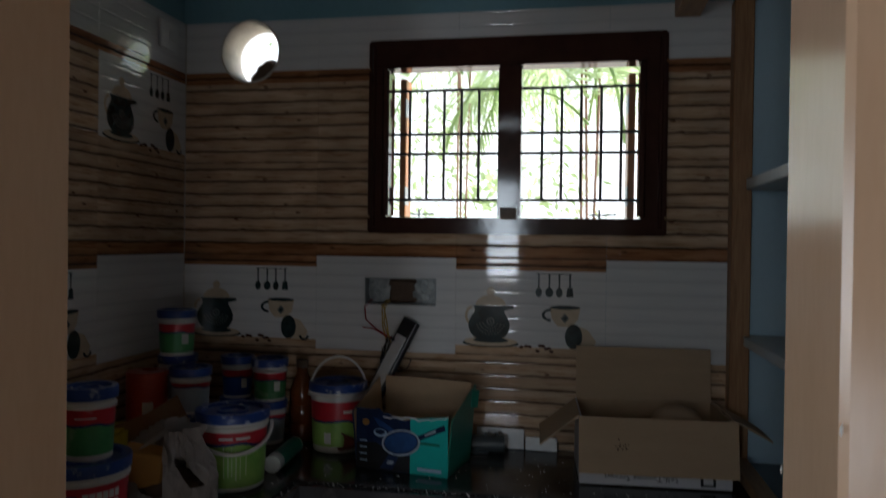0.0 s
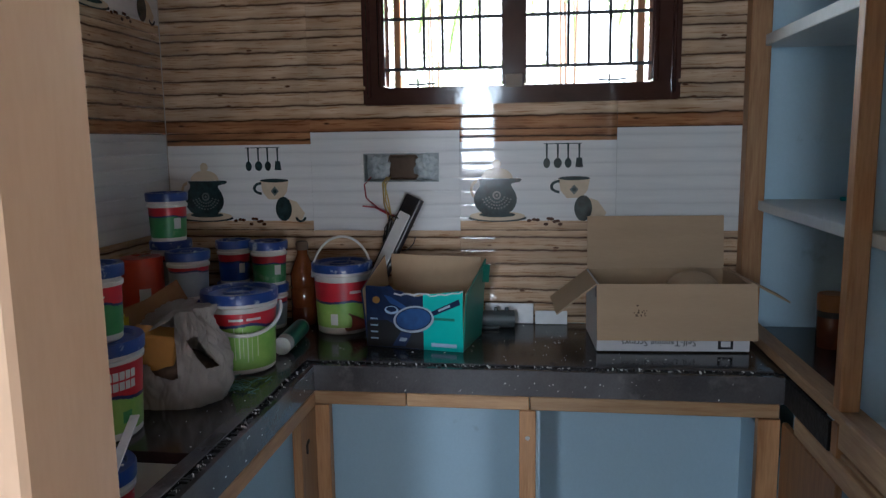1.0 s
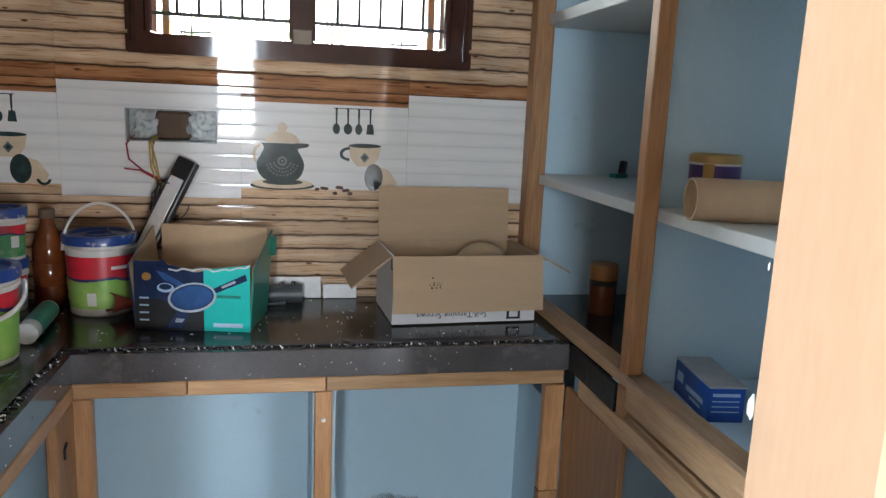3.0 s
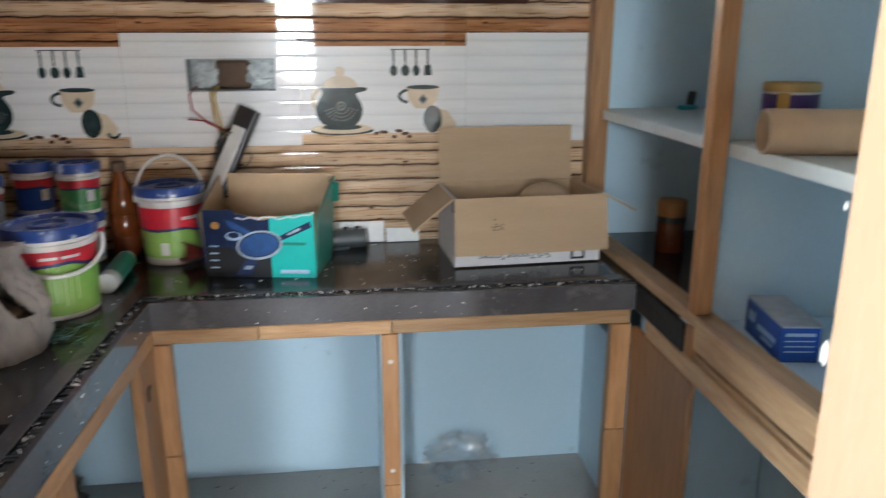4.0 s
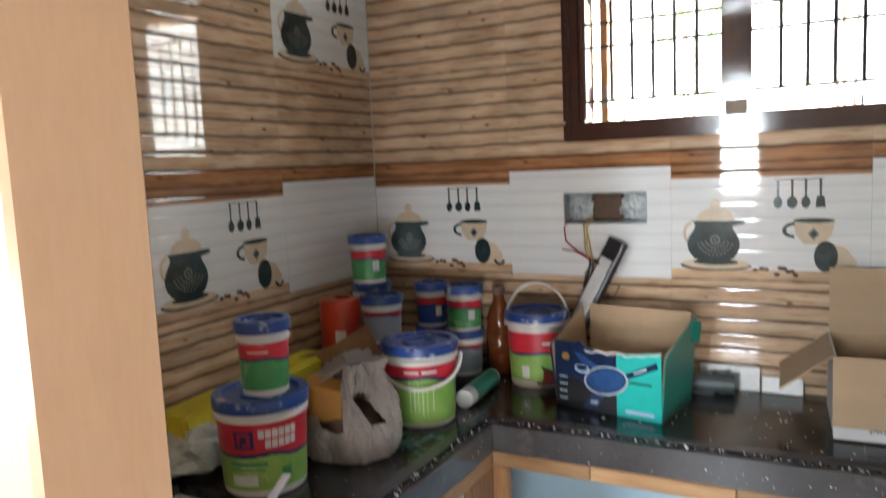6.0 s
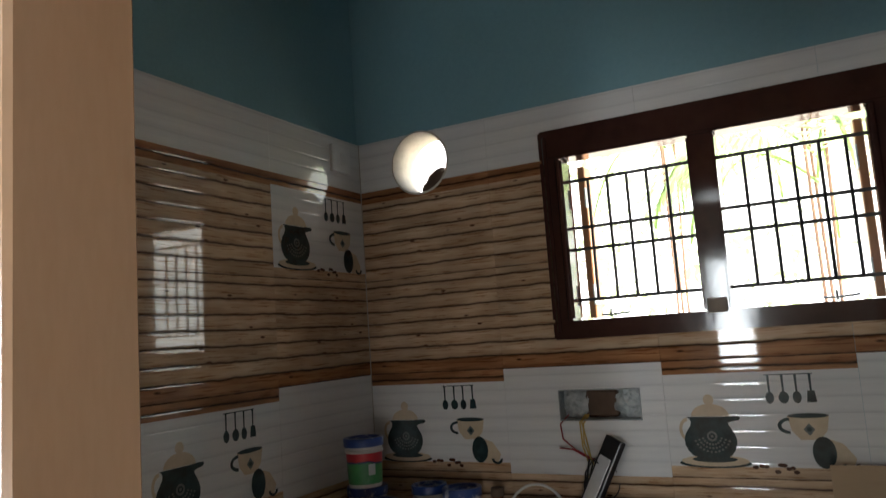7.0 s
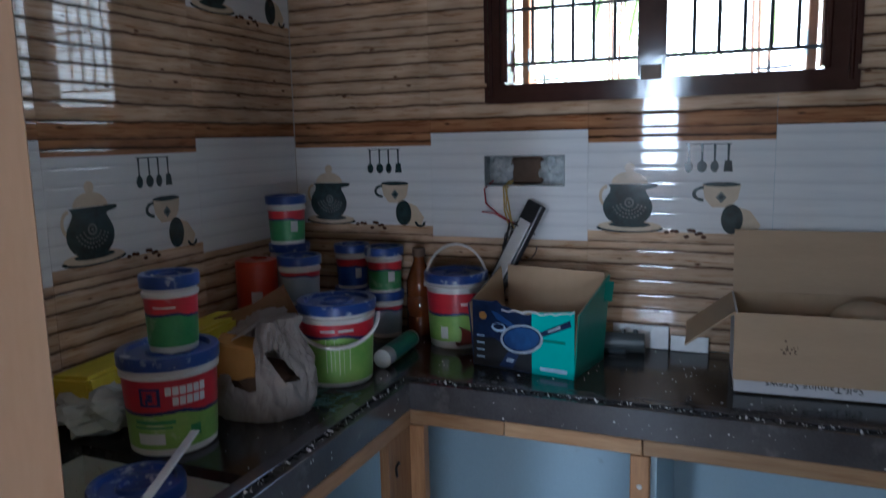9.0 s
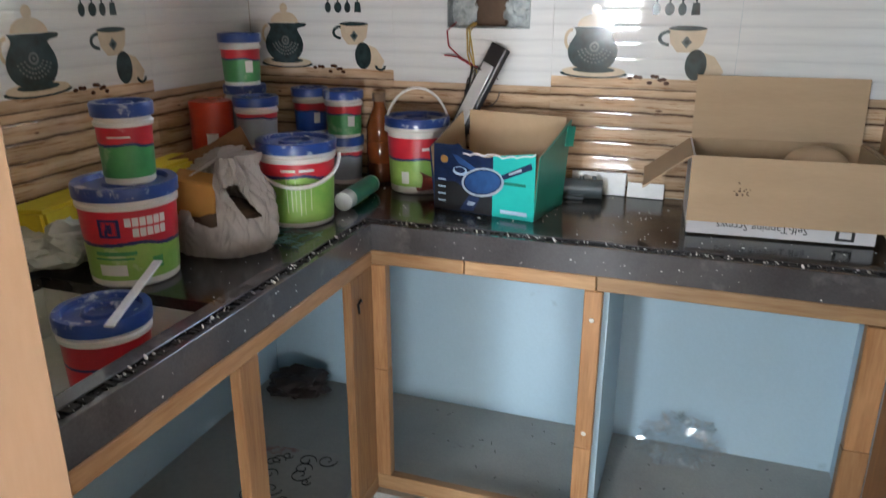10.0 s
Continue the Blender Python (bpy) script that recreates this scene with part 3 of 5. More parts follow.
    for cx in (0.200, 0.215, 0.225, 0.250, 0.258, 0.266, 0.276, 0.284, 0.292):
        disc(cx, 0.019 + rnd.uniform(-0.008, 0.010), 0.0075, 0.005, y - 0.0001 * rnd.random(), bm, 0, 8)
    part("bean_print", bm, [M_BEAN], parent, "printed scattered brown beans")


def highlighter(parent, u, w, row, m, shift):
    """Picture tile: brown log strip above and below, white ridged middle, printed objects."""
    t0 = tile(parent, u, w, row, 0.0, 0.03, "log", m, M_LOG)
    t1 = tile(parent, u, w, row, 0.03, 0.265, "white", m, M_WHITE_TILE)
    t2 = tile(parent, u, w, row, 0.265, 0.30, "log", m, M_LOGEDGE)
    holder = t1
    before = set(holder.children)
    kitchen_print(holder)
    for c in holder.children:
        if c not in before:
            c.matrix_basis = Matrix.Translation((shift + 0.006, 0, 0.008)) @ c.matrix_basis
    return t0, t1, t2


ROWS = (("log", 0.84, 0.02, 0.30), ("white", 1.14, 0.0, 0.30), ("log", 1.44, 0.0, 0.30), ("log", 1.74, 0.0, 0.30), ("white", 2.04, 0.0, TOP - 2.04))
NB = [0.0, 0.467, 0.925, 1.383, 1.733]                    # joints along the north wall
north_m = Matrix.Identity(4)
for r, (kind, row, z0, z1) in enumerate(ROWS):
    for c, (a, b) in enumerate(zip(NB, NB[1:])):
        made = []
        w = b - a
        if r == 1 and c in (0, 2):
            made = list(highlighter(wall_north, a, w, row, north_m, w - 0.458))
        elif kind == "log" and r == 3:
            made = [tile(wall_north, a, w, row, 0.0, 0.26, "log", north_m, M_LOG), tile(wall_north, a, w, row, 0.26, 0.30, "log", north_m, M_LOGEDGE)]
        elif kind == "log" and r == 2:
            made = [tile(wall_north, a, w, row, 0.0, 0.04, "log", north_m, M_LOGEDGE), tile(wall_north, a, w, row, 0.04, 0.30, "log", north_m, M_LOG)]
        else:
            made = [tile(wall_north, a, w, row, z0, z1, kind, north_m, M_LOG if kind == "log" else M_WHITE_TILE)]
        for ob in made:
            lo, hi = row + min(v.co.z for v in ob.data.vertices), row + max(v.co.z for v in ob.data.vertices)
            for cu, (x0, x1, q0, q1) in ((cutter_window, (OX0, OX1, OZ0, OZ1)), (cutter_hole, (HX - HR, HX + HR, HZ - HR, HZ + HR)), (cutter_switch, (SX0, SX1, SZ0, SZ1))):
                if a < x1 and b > x0 and lo < q1 and hi > q0:
                    cut(ob, [cu])
WB = [-1.486, -1.366, -0.908, -0.450, 0.0]                # joints along the west wall
west_m = pose(0, -1.486, 0, 0, 0, 90)                     # local x runs towards the corner, face towards +x
for r, (kind, row, z0, z1) in enumerate(ROWS):
    for c, (a, b) in enumerate(zip(WB, WB[1:])):
        u, w = a + 1.486, b - a
        if (r == 1 and c == 2) or (r == 3 and c == 3):
            highlighter(wall_west, u, w, row, west_m, w - 0.458)
        elif kind == "log" and r == 3:
            tile(wall_west, u, w, row, 0.0, 0.26, "log", west_m, M_LOG), tile(wall_west, u, w, row, 0.26, 0.30, "log", west_m, M_LOGEDGE)
        elif kind == "log" and r == 2:
            tile(wall_west, u, w, row, 0.0, 0.04, "log", west_m, M_LOGEDGE), tile(wall_west, u, w, row, 0.04, 0.30, "log", west_m, M_LOG)
        else:
            tile(wall_west, u, w, row, z0, z1, kind, west_m, M_LOG if kind == "log" else M_WHITE_TILE)
bead = tube([(0.001, -0.001, 0.862), (0.001, -0.001, TOP)], 0.0017, 10)
part("corner_bead", bead, mat("glossy_grout_bead", (0.50, 0.46, 0.40), scale=12, rough=0.12, bump=0.02), wall_north, "glossy cream grout bead in the tiled corner", smooth=True)
for o in (cutter_window, cutter_hole, cutter_switch):
    bpy.data.objects.remove(o)

# ---- window ----
window_1 = thing("window_1", 0, 0, 0, label="dark maroon gloss-painted window frame with iron bars and open shutters", category="window", kind="structure")
FX0, FX1, FZ0, FZ1 = 0.708, 1.472, 1.566, 2.032
for nm, b in (("frame_jamb", (WX0, FX0, FZ0, FZ1)), ("frame_jamb", (FX1, WX1, FZ0, FZ1)), ("frame_head", (WX0, WX1, FZ1, WZ1)), ("frame_sill", (WX0, WX1, WZ0, FZ0))):
    bm = box(b[0], b[1], -0.026, 0.058, b[2], b[3], 0.006, seg=2)
    part(nm, bm, M_WINFRAME, window_1)
for nm, b in (("outer_bead", (WX0 + 0.014, WX0 + 0.026, WZ0 + 0.02, WZ1 - 0.02)), ("outer_bead", (WX1 - 0.026, WX1 - 0.014, WZ0 + 0.02, WZ1 - 0.02)),
              ("inner_bead", (FX0 - 0.018, FX0 - 0.004, FZ0, FZ1)), ("inner_bead", (FX1 + 0.004, FX1 + 0.018, FZ0, FZ1))):
    part(nm, box(b[0], b[1], -0.034, -0.02, b[2], b[3], 0.004), M_WINFRAME, window_1)
part("mullion", box(1.052, 1.122, -0.018, 0.056, FZ0 - 0.002, FZ1 + 0.002, 0.006, seg=2), M_WINFRAME, window_1)
part("mullion_patch", box(1.062, 1.112, -0.022, -0.012, FZ0 - 0.012, FZ0 + 0.032, 0.003), mat("bare_putty", (0.30, 0.24, 0.19), scale=20, rough=0.8), window_1, "bare putty patch at the foot of the mullion")
for z in (1.974, 1.834, 1.771, 1.624):
    for a, b in ((FX0, 1.054), (1.12, FX1)):
        part("cross_bar", box(a, b, 0.048, 0.052, z - 0.0048, z + 0.0048), M_IRON, window_1)
for x in (0.76, 0.816, 0.872, 0.928, 0.984, 1.183, 1.243, 1.302, 1.363, 1.423):
    bm = bmesh.new()
    pts = [(x, 0.05, 1.622 + k * 0.032) for k in range(12)]
    tube(pts, 0.0045, 8, bm)
    part("upright_bar", bm, M_IRON, window_1, smooth=True)
for sx, s in ((0.722, 1), (1.458, -1)):
    sh = part("shutter", box(-0.011, 0.011, 0.0, 0.06, FZ0 + 0.004, FZ1 - 0.004, 0.003), M_SHUTTER, window_1, "open varnished brown wooden shutter", m=pose(sx, 0.11, 0, 0, 0, -4 * s))
    for z in (1.64, 1.93):
        part("hinge", box(0.012 * s - 0.002, 0.012 * s + 0.002, -0.012, 0.03, z - 0.03, z + 0.03, 0.001), M_STEEL, sh, "small steel hinge")
for x in (0.80, 1.36):
    bm = tube([(x - 0.03, 0.03, FZ0 + 0.012), (x, 0.02, FZ0 + 0.010), (x + 0.05, 0.03, FZ0 + 0.014)], 0.003, 8)
    tube([(x, 0.02, FZ0 + 0.002), (x, 0.02, FZ0 + 0.028)], 0.003, 8, bm)
    part("stay_hook", bm, M_STEEL, window_1, "small window stay hook", smooth=True)

# ---- vent hole, switch boxes ----
vent = thing("vent_hole", HX, 0, HZ, label="round unfinished vent hole lined with rough mortar", category="vent", kind="structure")
bm = lathe([(HR + 0.001, 0.0), (HR - 0.004, -0.003), (HR - 0.008, 0.004), (HR - 0.010, 0.06), (HR - 0.006, 0.132), (HR + 0.001, 0.132)], 40)
for v in bm.verts:
    k = 1 + 0.03 * noise.noise(v.co * 25)
    v.co.x, v.co.y = v.co.x * min(k, 1.0), v.co.y * min(k, 1.0)
part("mortar_lining", bm, M_MORTAR, vent, smooth=True, m=pose(0, 0, 0, -90, 0, 0))
bm = bmesh.new()
bmesh.ops.create_icosphere(bm, subdivisions=3, radius=1)
for v in bm.verts:
    v.co *= 1 + 0.25 * noise.noise(v.co * 1.7)
bm.transform(Matrix.Diagonal((0.062, 0.05, 0.036, 1)))
part("dry_leaf_clump", bm, M_HOLLOW, vent, "dark dried leaf clump lodged in the hole", smooth=True, m=pose(0.030, 0.075, -0.060, 0, -38, 0))

switch_box = thing("switch_box", (SX0 + SX1) / 2, 0, (SZ0 + SZ1) / 2, label="open galvanised electrical box without its cover, loose wires hanging", category="electrical box")
bm = bmesh.new()
hw_, hh_ = (SX1 - SX0) / 2 - 0.001, (SZ1 - SZ0) / 2 - 0.001
box(-hw_, hw_, 0.045, 0.047, -hh_, hh_, bm=bm)
for q in ((-hw_, -hw_ + 0.002, -hh_, hh_), (hw_ - 0.002, hw_, -hh_, hh_), (-hw_, hw_, -hh_, -hh_ + 0.002), (-hw_, hw_, hh_ - 0.002, hh_)):
    box(q[0], q[1], -0.002, 0.046, q[2], q[3], bm=bm)
part("metal_box", bm, M_STEEL, switch_box)
part("knockout_opening", box(-0.047, 0.046, 0.036, 0.0448, -0.038, 0.038, 0.008), M_HOLLOW, switch_box, "dark broken-out middle showing brick")
rnd = random.Random(3)
for cx in (-0.075, 0.072):
    bm = bmesh.new()
    bmesh.ops.create_icosphere(bm, subdivisions=4, radius=1)
    for v in bm.verts:
        v.co *= 1 + 0.5 * noise.noise(v.co * 3.4 + Vector((cx * 50, 0, 0))) + 0.2 * noise.noise(v.co * 8)
    bm.transform(Matrix.Diagonal((0.034, 0.007, 0.036, 1)))
    part("bent_steel_flap", bm, M_STEEL, switch_box, "crumpled bare steel flap", smooth=True, m=pose(cx, 0.036, 0))
for k, (col, dx, pts) in enumerate((
        ("yellow", 0, [(-0.045, 0.03, -0.03), (-0.05, -0.012, -0.045), (-0.038, -0.02, -0.09), (-0.03, -0.02, -0.14), (-0.02, -0.02, -0.165)]),
        ("yellow", 0, [(-0.04, 0.03, -0.03), (-0.045, -0.014, -0.05), (-0.045, -0.022, -0.10), (-0.028, -0.02, -0.15)]),
        ("yellow", 0, [(-0.05, 0.03, -0.03), (-0.055, -0.012, -0.045), (-0.05, -0.02, -0.11), (-0.035, -0.02, -0.16)]),
        ("red", 0, [(-0.10, 0.03, -0.03), (-0.112, -0.012, -0.05), (-0.105, -0.02, -0.09), (-0.07, -0.02, -0.12), (-0.02, -0.02, -0.145)]),
        ("red", 0, [(-0.118, -0.016, -0.115), (-0.08, -0.02, -0.118), (-0.03, -0.02, -0.145)]),
        ("black", 0, [(-0.02, -0.02, -0.14), (-0.05, -0.02, -0.18), (-0.055, -0.02, -0.24), (-0.03, -0.02, -0.26)]),
        ("black", 0, [(0.0, -0.02, -0.13), (-0.025, -0.02, -0.15), (-0.04, -0.02, -0.2), (-0.05, -0.022, -0.27)]))):
    base = {"yellow": (0.55, 0.38, 0.10), "red": (0.35, 0.02, 0.03), "black": (0.03, 0.02, 0.02)}[col]
    part("wire", tube(pts, 0.0022, 6), mat(col + "_wire", base, scale=30, rough=0.45, bump=0), switch_box, col + " loose wire", smooth=True)
for cx, cz, rr in ((-0.012, -0.185, 0.032), (0.004, -0.200, 0.040), (-0.030, -0.215, 0.026)):
    pts = [(cx + rr * math.cos(q), -0.022 - 0.003 * math.sin(2 * q), cz + rr * 1.25 * math.sin(q)) for q in [math.pi * 1.8 * k / 24 + 0.5 for k in range(25)]]
    part("wire", tube(pts, 0.0015, 6), M_BLACKPL, switch_box, "black loose wire curled in a loop", smooth=True)
wsw = thing("wall_switch_plate", 0.0, -0.116, 2.135, 90, "small white square switch plate on the upper white tiles", "switch")
part("plate", box(-0.05, 0.05, -0.012, 0.0, -0.045, 0.045, 0.003), M_WHITEPL, wsw)
part("rocker", box(-0.008, 0.012, -0.016, -0.011, -0.02, 0.02, 0.002), M_WHITEPL, wsw)

# ---- counters ----
CT = 0.86
CY, CX = -0.452, 0.580                                     # front edges of the back and side counters
RX = 1.715                                                 # front of the shelf unit
counter = thing("kitchen_counter", label="L-shaped black granite counter with chipped cement-spotted edge", category="counter")
part("back_top", box(0.0, 1.7345, CY, -0.003, CT - 0.022, CT), M_GRANITE, counter)
part("back_top", box(1.7345, XR, -0.70, -0.003, CT - 0.022, CT), M_GRANITE, counter)
KX0, KX1, KY0, KY1 = 0.16, 0.544, -1.40, -1.012          # sink opening
for q in ((0.0, CX, KY1, CY - 0.001), (0.0, KX0, KY0, KY1), (KX1, CX, KY0, KY1), (0.0, CX, -1.485, KY0)):
    part("side_top", box(q[0], q[1], q[2], q[3], CT - 0.022, CT), M_GRANITE, counter)
sink = thing("sink_basin", 0, 0, 0, label="pale greenish stone sink basin sunk in the counter", category="sink")
SB = 0.737
for q in ((KX0 - 0.012, KX0, KY0, KY1), (KX1, KX1 + 0.012, KY0, KY1), (KX0 - 0.012, KX1 + 0.012, KY1, KY1 + 0.012), (KX0 - 0.012, KX1 + 0.012, KY0 - 0.012, KY0)):
    part("basin_wall", box(q[0], q[1], q[2], q[3], SB, CT - 0.0225), M_SINK, sink)
part("basin_floor", box(KX0 - 0.012, KX1 + 0.012, KY0 - 0.012, KY1 + 0.012, SB - 0.015, SB - 0.0005), M_SINK, sink)
part("shelf_top", box(1.735, XR - 0.002, -1.485, -0.7005, CT - 0.022, CT), M_BLUE, counter, "pale blue painted shelf floor")
part("edge_strip", box(CX - 0.001, RX - 0.006, CY + 0.002, CY + 0.034, CT + 0.0005, CT + 0.004, 0.001), M_FASCIA, counter)
part("edge_strip", box(CX - 0.034, CX - 0.002, -1.485, CY + 0.034, CT + 0.0005, CT + 0.004, 0.001), M_FASCIA, counter)
FB = 0.793
part("fascia", box(CX + 0.013, RX + 0.01, CY - 0.027, CY - 0.014, FB, CT - 0.001, 0.001), M_FASCIA, counter)
part("fascia", box(CX + 0.013, CX + 0.026, -1.485, CY - 0.029, FB, CT - 0.001, 0.001), M_FASCIA, counter)
rnd = random.Random(11)


def ragged(a, b, along, n):
    """A rough dark broken edge between the slab and its front panel."""
    bm = bmesh.new()
    for k in range(n):
        u0, u1 = a + (b - a) * k / n, a + (b - a) * (k + 1) / n
        d, top = 0.0125 + rnd.random() * 0.004, CT - 0.004 + rnd.random() * 0.006 * (rnd.random() > 0.4)
        if along == "x":
            box(u0, u1, CY - d, CY + 0.002, CT - 0.030, top, bm=bm)
        else:
            box(CX - 0.002, CX + d, u0, u1, CT - 0.030, top, bm=bm)
    return bm


part("broken_edge", ragged(CX + 0.013, RX, "x", 170), M_ROUGHBLACK, counter, "raw broken black stone edge")
part("broken_edge", ragged(-1.485, CY, "y", 150), M_ROUGHBLACK, counter, "raw broken black stone edge")
crumbs = bmesh.new()
for k in range(230):
    u = min(0.999, max(0.001, (0.06 + 0.12 * (k % 8) + 0.02 * (k % 3)) + rnd.gauss(0, 0.035)))
    s = 0.0006 + 0.0022 * rnd.random() ** 3
    if k % 5 < 3:
        p = (CX + 0.02 + (RX - CX - 0.02) * u, CY - 0.016 * rnd.random(), CT + 0.001 + rnd.random() * 0.002)
    else:
        p = (CX + 0.016 * rnd.random(), -1.445 + (CY + 1.445) * u, CT + 0.001 + rnd.random() * 0.002)
    o = bmesh.new()
    bmesh.ops.create_icosphere(o, subdivisions=1, radius=1)
    for v in o.verts:
        v.co *= 0.7 + 0.6 * rnd.random()
    o.transform(Matrix.Translation(p) @ pose(0, 0, 0, 360 * rnd.random(), 90 * rnd.random(), 0) @ Matrix.Diagonal((s * (0.8 + 2.4 * rnd.random()), s * 0.7, s, 1)))
    join(crumbs, o)
for k in range(48):
    o = bmesh.new()
    bmesh.ops.create_icosphere(o, subdivisions=1, radius=1)
    s = 0.0006 + 0.0016 * rnd.random() ** 3
    if k % 3:
        p = (CX + (RX - CX) * rnd.random(), CY - 0.0273, FB + 0.004 + rnd.random() * 0.05)
        sc = (s * 1.4, 0.0006, s)
    else:
        p = (CX + 0.0263, -1.445 + (CY + 1.445) * rnd.random(), FB + 0.004 + rnd.random() * 0.05)
        sc = (0.0006, s * 1.4, s)
    o.transform(Matrix.Translation(p) @ Matrix.Diagonal((*sc, 1)))
    join(crumbs, o)
for k in range(260):
    o = bmesh.new()
    bmesh.ops.create_icosphere(o, subdivisions=1, radius=1)
    s = 0.0006 + 0.002 * rnd.random() ** 4
    p = (rnd.uniform(0.6, 1.7), rnd.uniform(-0.42, -0.03), CT + 0.0006) if k % 2 else (rnd.uniform(0.1, 0.54), rnd.uniform(-1.3, -0.1), CT + 0.0006)
    o.transform(Matrix.Translation(p) @ Matrix.Diagonal((s * 1.6, s, 0.0012, 1)))
    join(crumbs, o)
crumb_ob = solid("cement_crumbs", crumbs, M_CHIP, "white cement crumbs and splashes on the granite edge", "debris", "stuff")

# under the counters: cement floor, partitions, painted back
base = thing("cabinet_base", label="raised grey cement floor and blue partitions under the counter", category="cabinet base", kind="structure")
part("cement_floor", box(0.0, XR - 0.002, -0.50, -0.004, 0.0, 0.118), M_CONCRETE, base)
part("cement_floor", box(0.0, 0.60, -1.485, -0.502, 0.0, 0.118), M_CONCRETE, base)
part("cement_floor", box(1.74, XR - 0.002, -1.485, -0.502, 0.0, 0.118), M_CONCRETE, base)
part("back_panel", box(0.004, XR - 0.004, -0.0025, 0.011, 0.118, CT - 0.024), M_BLUE, base)
part("side_panel", box(-0.011, 0.0025, -1.485, -0.003, 0.118, CT - 0.024), M_BLUE, base)
part("partition", box(1.112, 1.166, CY + 0.02, -0.004, 0.118, CT - 0.024), M_BLUE, base)
part("partition", box(1.76, 1.80, CY + 0.02, -0.004, 0.118, 0.62), M_BLUE, base)
part("partition", box(1.76, XR - 0.003, CY - 0.03, CY + 0.01, 0.118, CT - 0.024), M_BLUE, base)

# timber frames on the cabinet fronts
YF = -0.482
back_frame = thing("back_cabinet_frame", 0, 0, 0, label="raw teak door frame fixed under the back counter", category="cabinet frame")
part("top_rail", box(0.602, 0.838, YF, CY - 0.004, 0.760, 0.794, 0.002), M_TEAK, back_frame)
part("top_rail", box(0.8395, 1.14, YF, CY - 0.004, 0.7605, 0.7945, 0.002), M_TEAK, back_frame)
part("top_rail", box(1.142, RX, YF, CY - 0.004, 0.761, 0.795, 0.002), M_TEAK, back_frame)
part("bottom_rail", box(0.59, RX, YF, CY - 0.004, 0.119, 0.165, 0.002), M_TEAK, back_frame)
for x0, x1 in ((0.594, 0.642), (1.668, 1.718)):
    part("post", box(x0, x1, YF - 0.003, CY - 0.004, 0.48, 0.759, 0.002), M_TEAK_Z, back_frame)
    part("post", box(x0 - 0.001, x1 + 0.001, YF - 0.003, CY - 0.004, 0.166, 0.479, 0.002), M_TEAK_Z, back_frame)
mid = part("middle_post", box(1.116, 1.156, YF + 0.001, CY - 0.004, 0.36, 0.759, 0.002), M_TEAK_Z, back_frame)
part("middle_post", box(1.115, 1.155, YF + 0.001, CY - 0.004, 0.166, 0.359, 0.002), M_TEAK_Z, back_frame)
for z in (0.69, 0.40):
    part("screw_cap", lathe([(0, 0.002), (0.005, 0.0015), (0.006, 0)], 12), M_CHIP, mid, "filled white screw hole", smooth=True, m=pose(1.136, YF + 0.001, z, 90, 0, 0))
side_frame = thing("side_cabinet_frame", 0, 0, 0, label="raw teak door frame fixed under the side counter", category="cabinet frame")
part("top_rail", box(CX + 0.004, 0.608, -1.485, YF - 0.004, 0.757, 0.792, 0.002), M_TEAK_Y, side_frame)
part("bottom_rail", box(CX + 0.004, 0.608, -1.485, YF - 0.004, 0.119, 0.163, 0.002), M_TEAK_Y, side_frame)
part("post", box(CX + 0.004, 0.607, -0.60, YF - 0.004, 0.164, 0.756, 0.002), M_TEAK_Z, side_frame)
part("post", box(CX + 0.004, 0.607, -1.035, -0.975, 0.164, 0.756, 0.002), M_TEAK_Z, side_frame)
part("latch", tube([(0.609, -0.565, 0.665), (0.612, -0.575, 0.69), (0.612, -0.56, 0.697), (0.610, -0.553, 0.69)], 0.003, 8), M_BLACKPL, side_frame, "small dark hook latch", smooth=True)

# ---- open shelf unit ----
unit = thing("shelf_unit", 0, 0, 0, label="teak-framed open wall shelves with pale slabs", category="shelf unit")
part("wall_post", box(1.727, 1.781, -0.055, -0.004, CT + 0.001, 2.19, 0.002), M_TEAK_Z, unit)
part("middle_post", box(1.727, 1.764, -0.778, -0.744, 0.889, 2.19, 0.003), M_TEAK_Z, unit)
part("post_stub", box(1.727, 1.762, -0.776, -0.744, 0.796, 0.8615, 0.002), M_TEAK_Z, unit)
part("lower_rail", box(1.724, 1.795, -1.485, -0.55, 0.752, 0.795, 0.003), M_PLANK, unit)
part("lower_lath", box(1.735, 1.785, -1.485, -0.70, 0.7955, 0.806, 0.002), M_PLANK, unit)
part("upper_rail", box(1.728, 1.780, -1.485, -0.06, 0.862, 0.888, 0.004), M_PLANK, unit)
part("under_rail", box(1.7285, 1.7795, -1.485, -0.79, 0.822, 0.8375, 0.003), M_PLANK, unit)
part("rail_face", box(1.7225, 1.7275, -1.485, -0.79, 0.824, 0.886, 0.002), M_PLANK, unit)
# near-black strip filling the gap between lower and upper rail
part("slab_end", box(1.7230, 1.7335, -0.742, -0.484, 0.797, CT - 0.002, 0.001), M_ROUGHBLACK, unit, "near-black strip filling the gap between the rails")
part("top_plate", box(1.735, 1.79, -1.485, -0.004, 2.192, 2.245, 0.003), M_TEAK_Y, unit)
part("loft_beam", box(1.568, 1.642, -1.4, -0.004, 2.160, 2.222, 0.003), M_TEAK_Y, unit)
part("slab", box(1.765, XR - 0.002, -1.485, -0.002, 1.205, 1.231, 0.002), M_SHELFWHITE, unit)
part("slab", box(1.765, XR - 0.002, -1.485, -0.002, 1.650, 1.680, 0.002), M_SHELFWHITE, unit)
for z0, z1 in ((CT + 0.001, 1.2045), (1.2315, 1.6495), (1.6805, 2.19)):
    part("divider", box(1.766, XR - 0.002, -0.745, -0.712, z0, z1, 0.001), M_BLUE, unit, "pale blue upright divider")
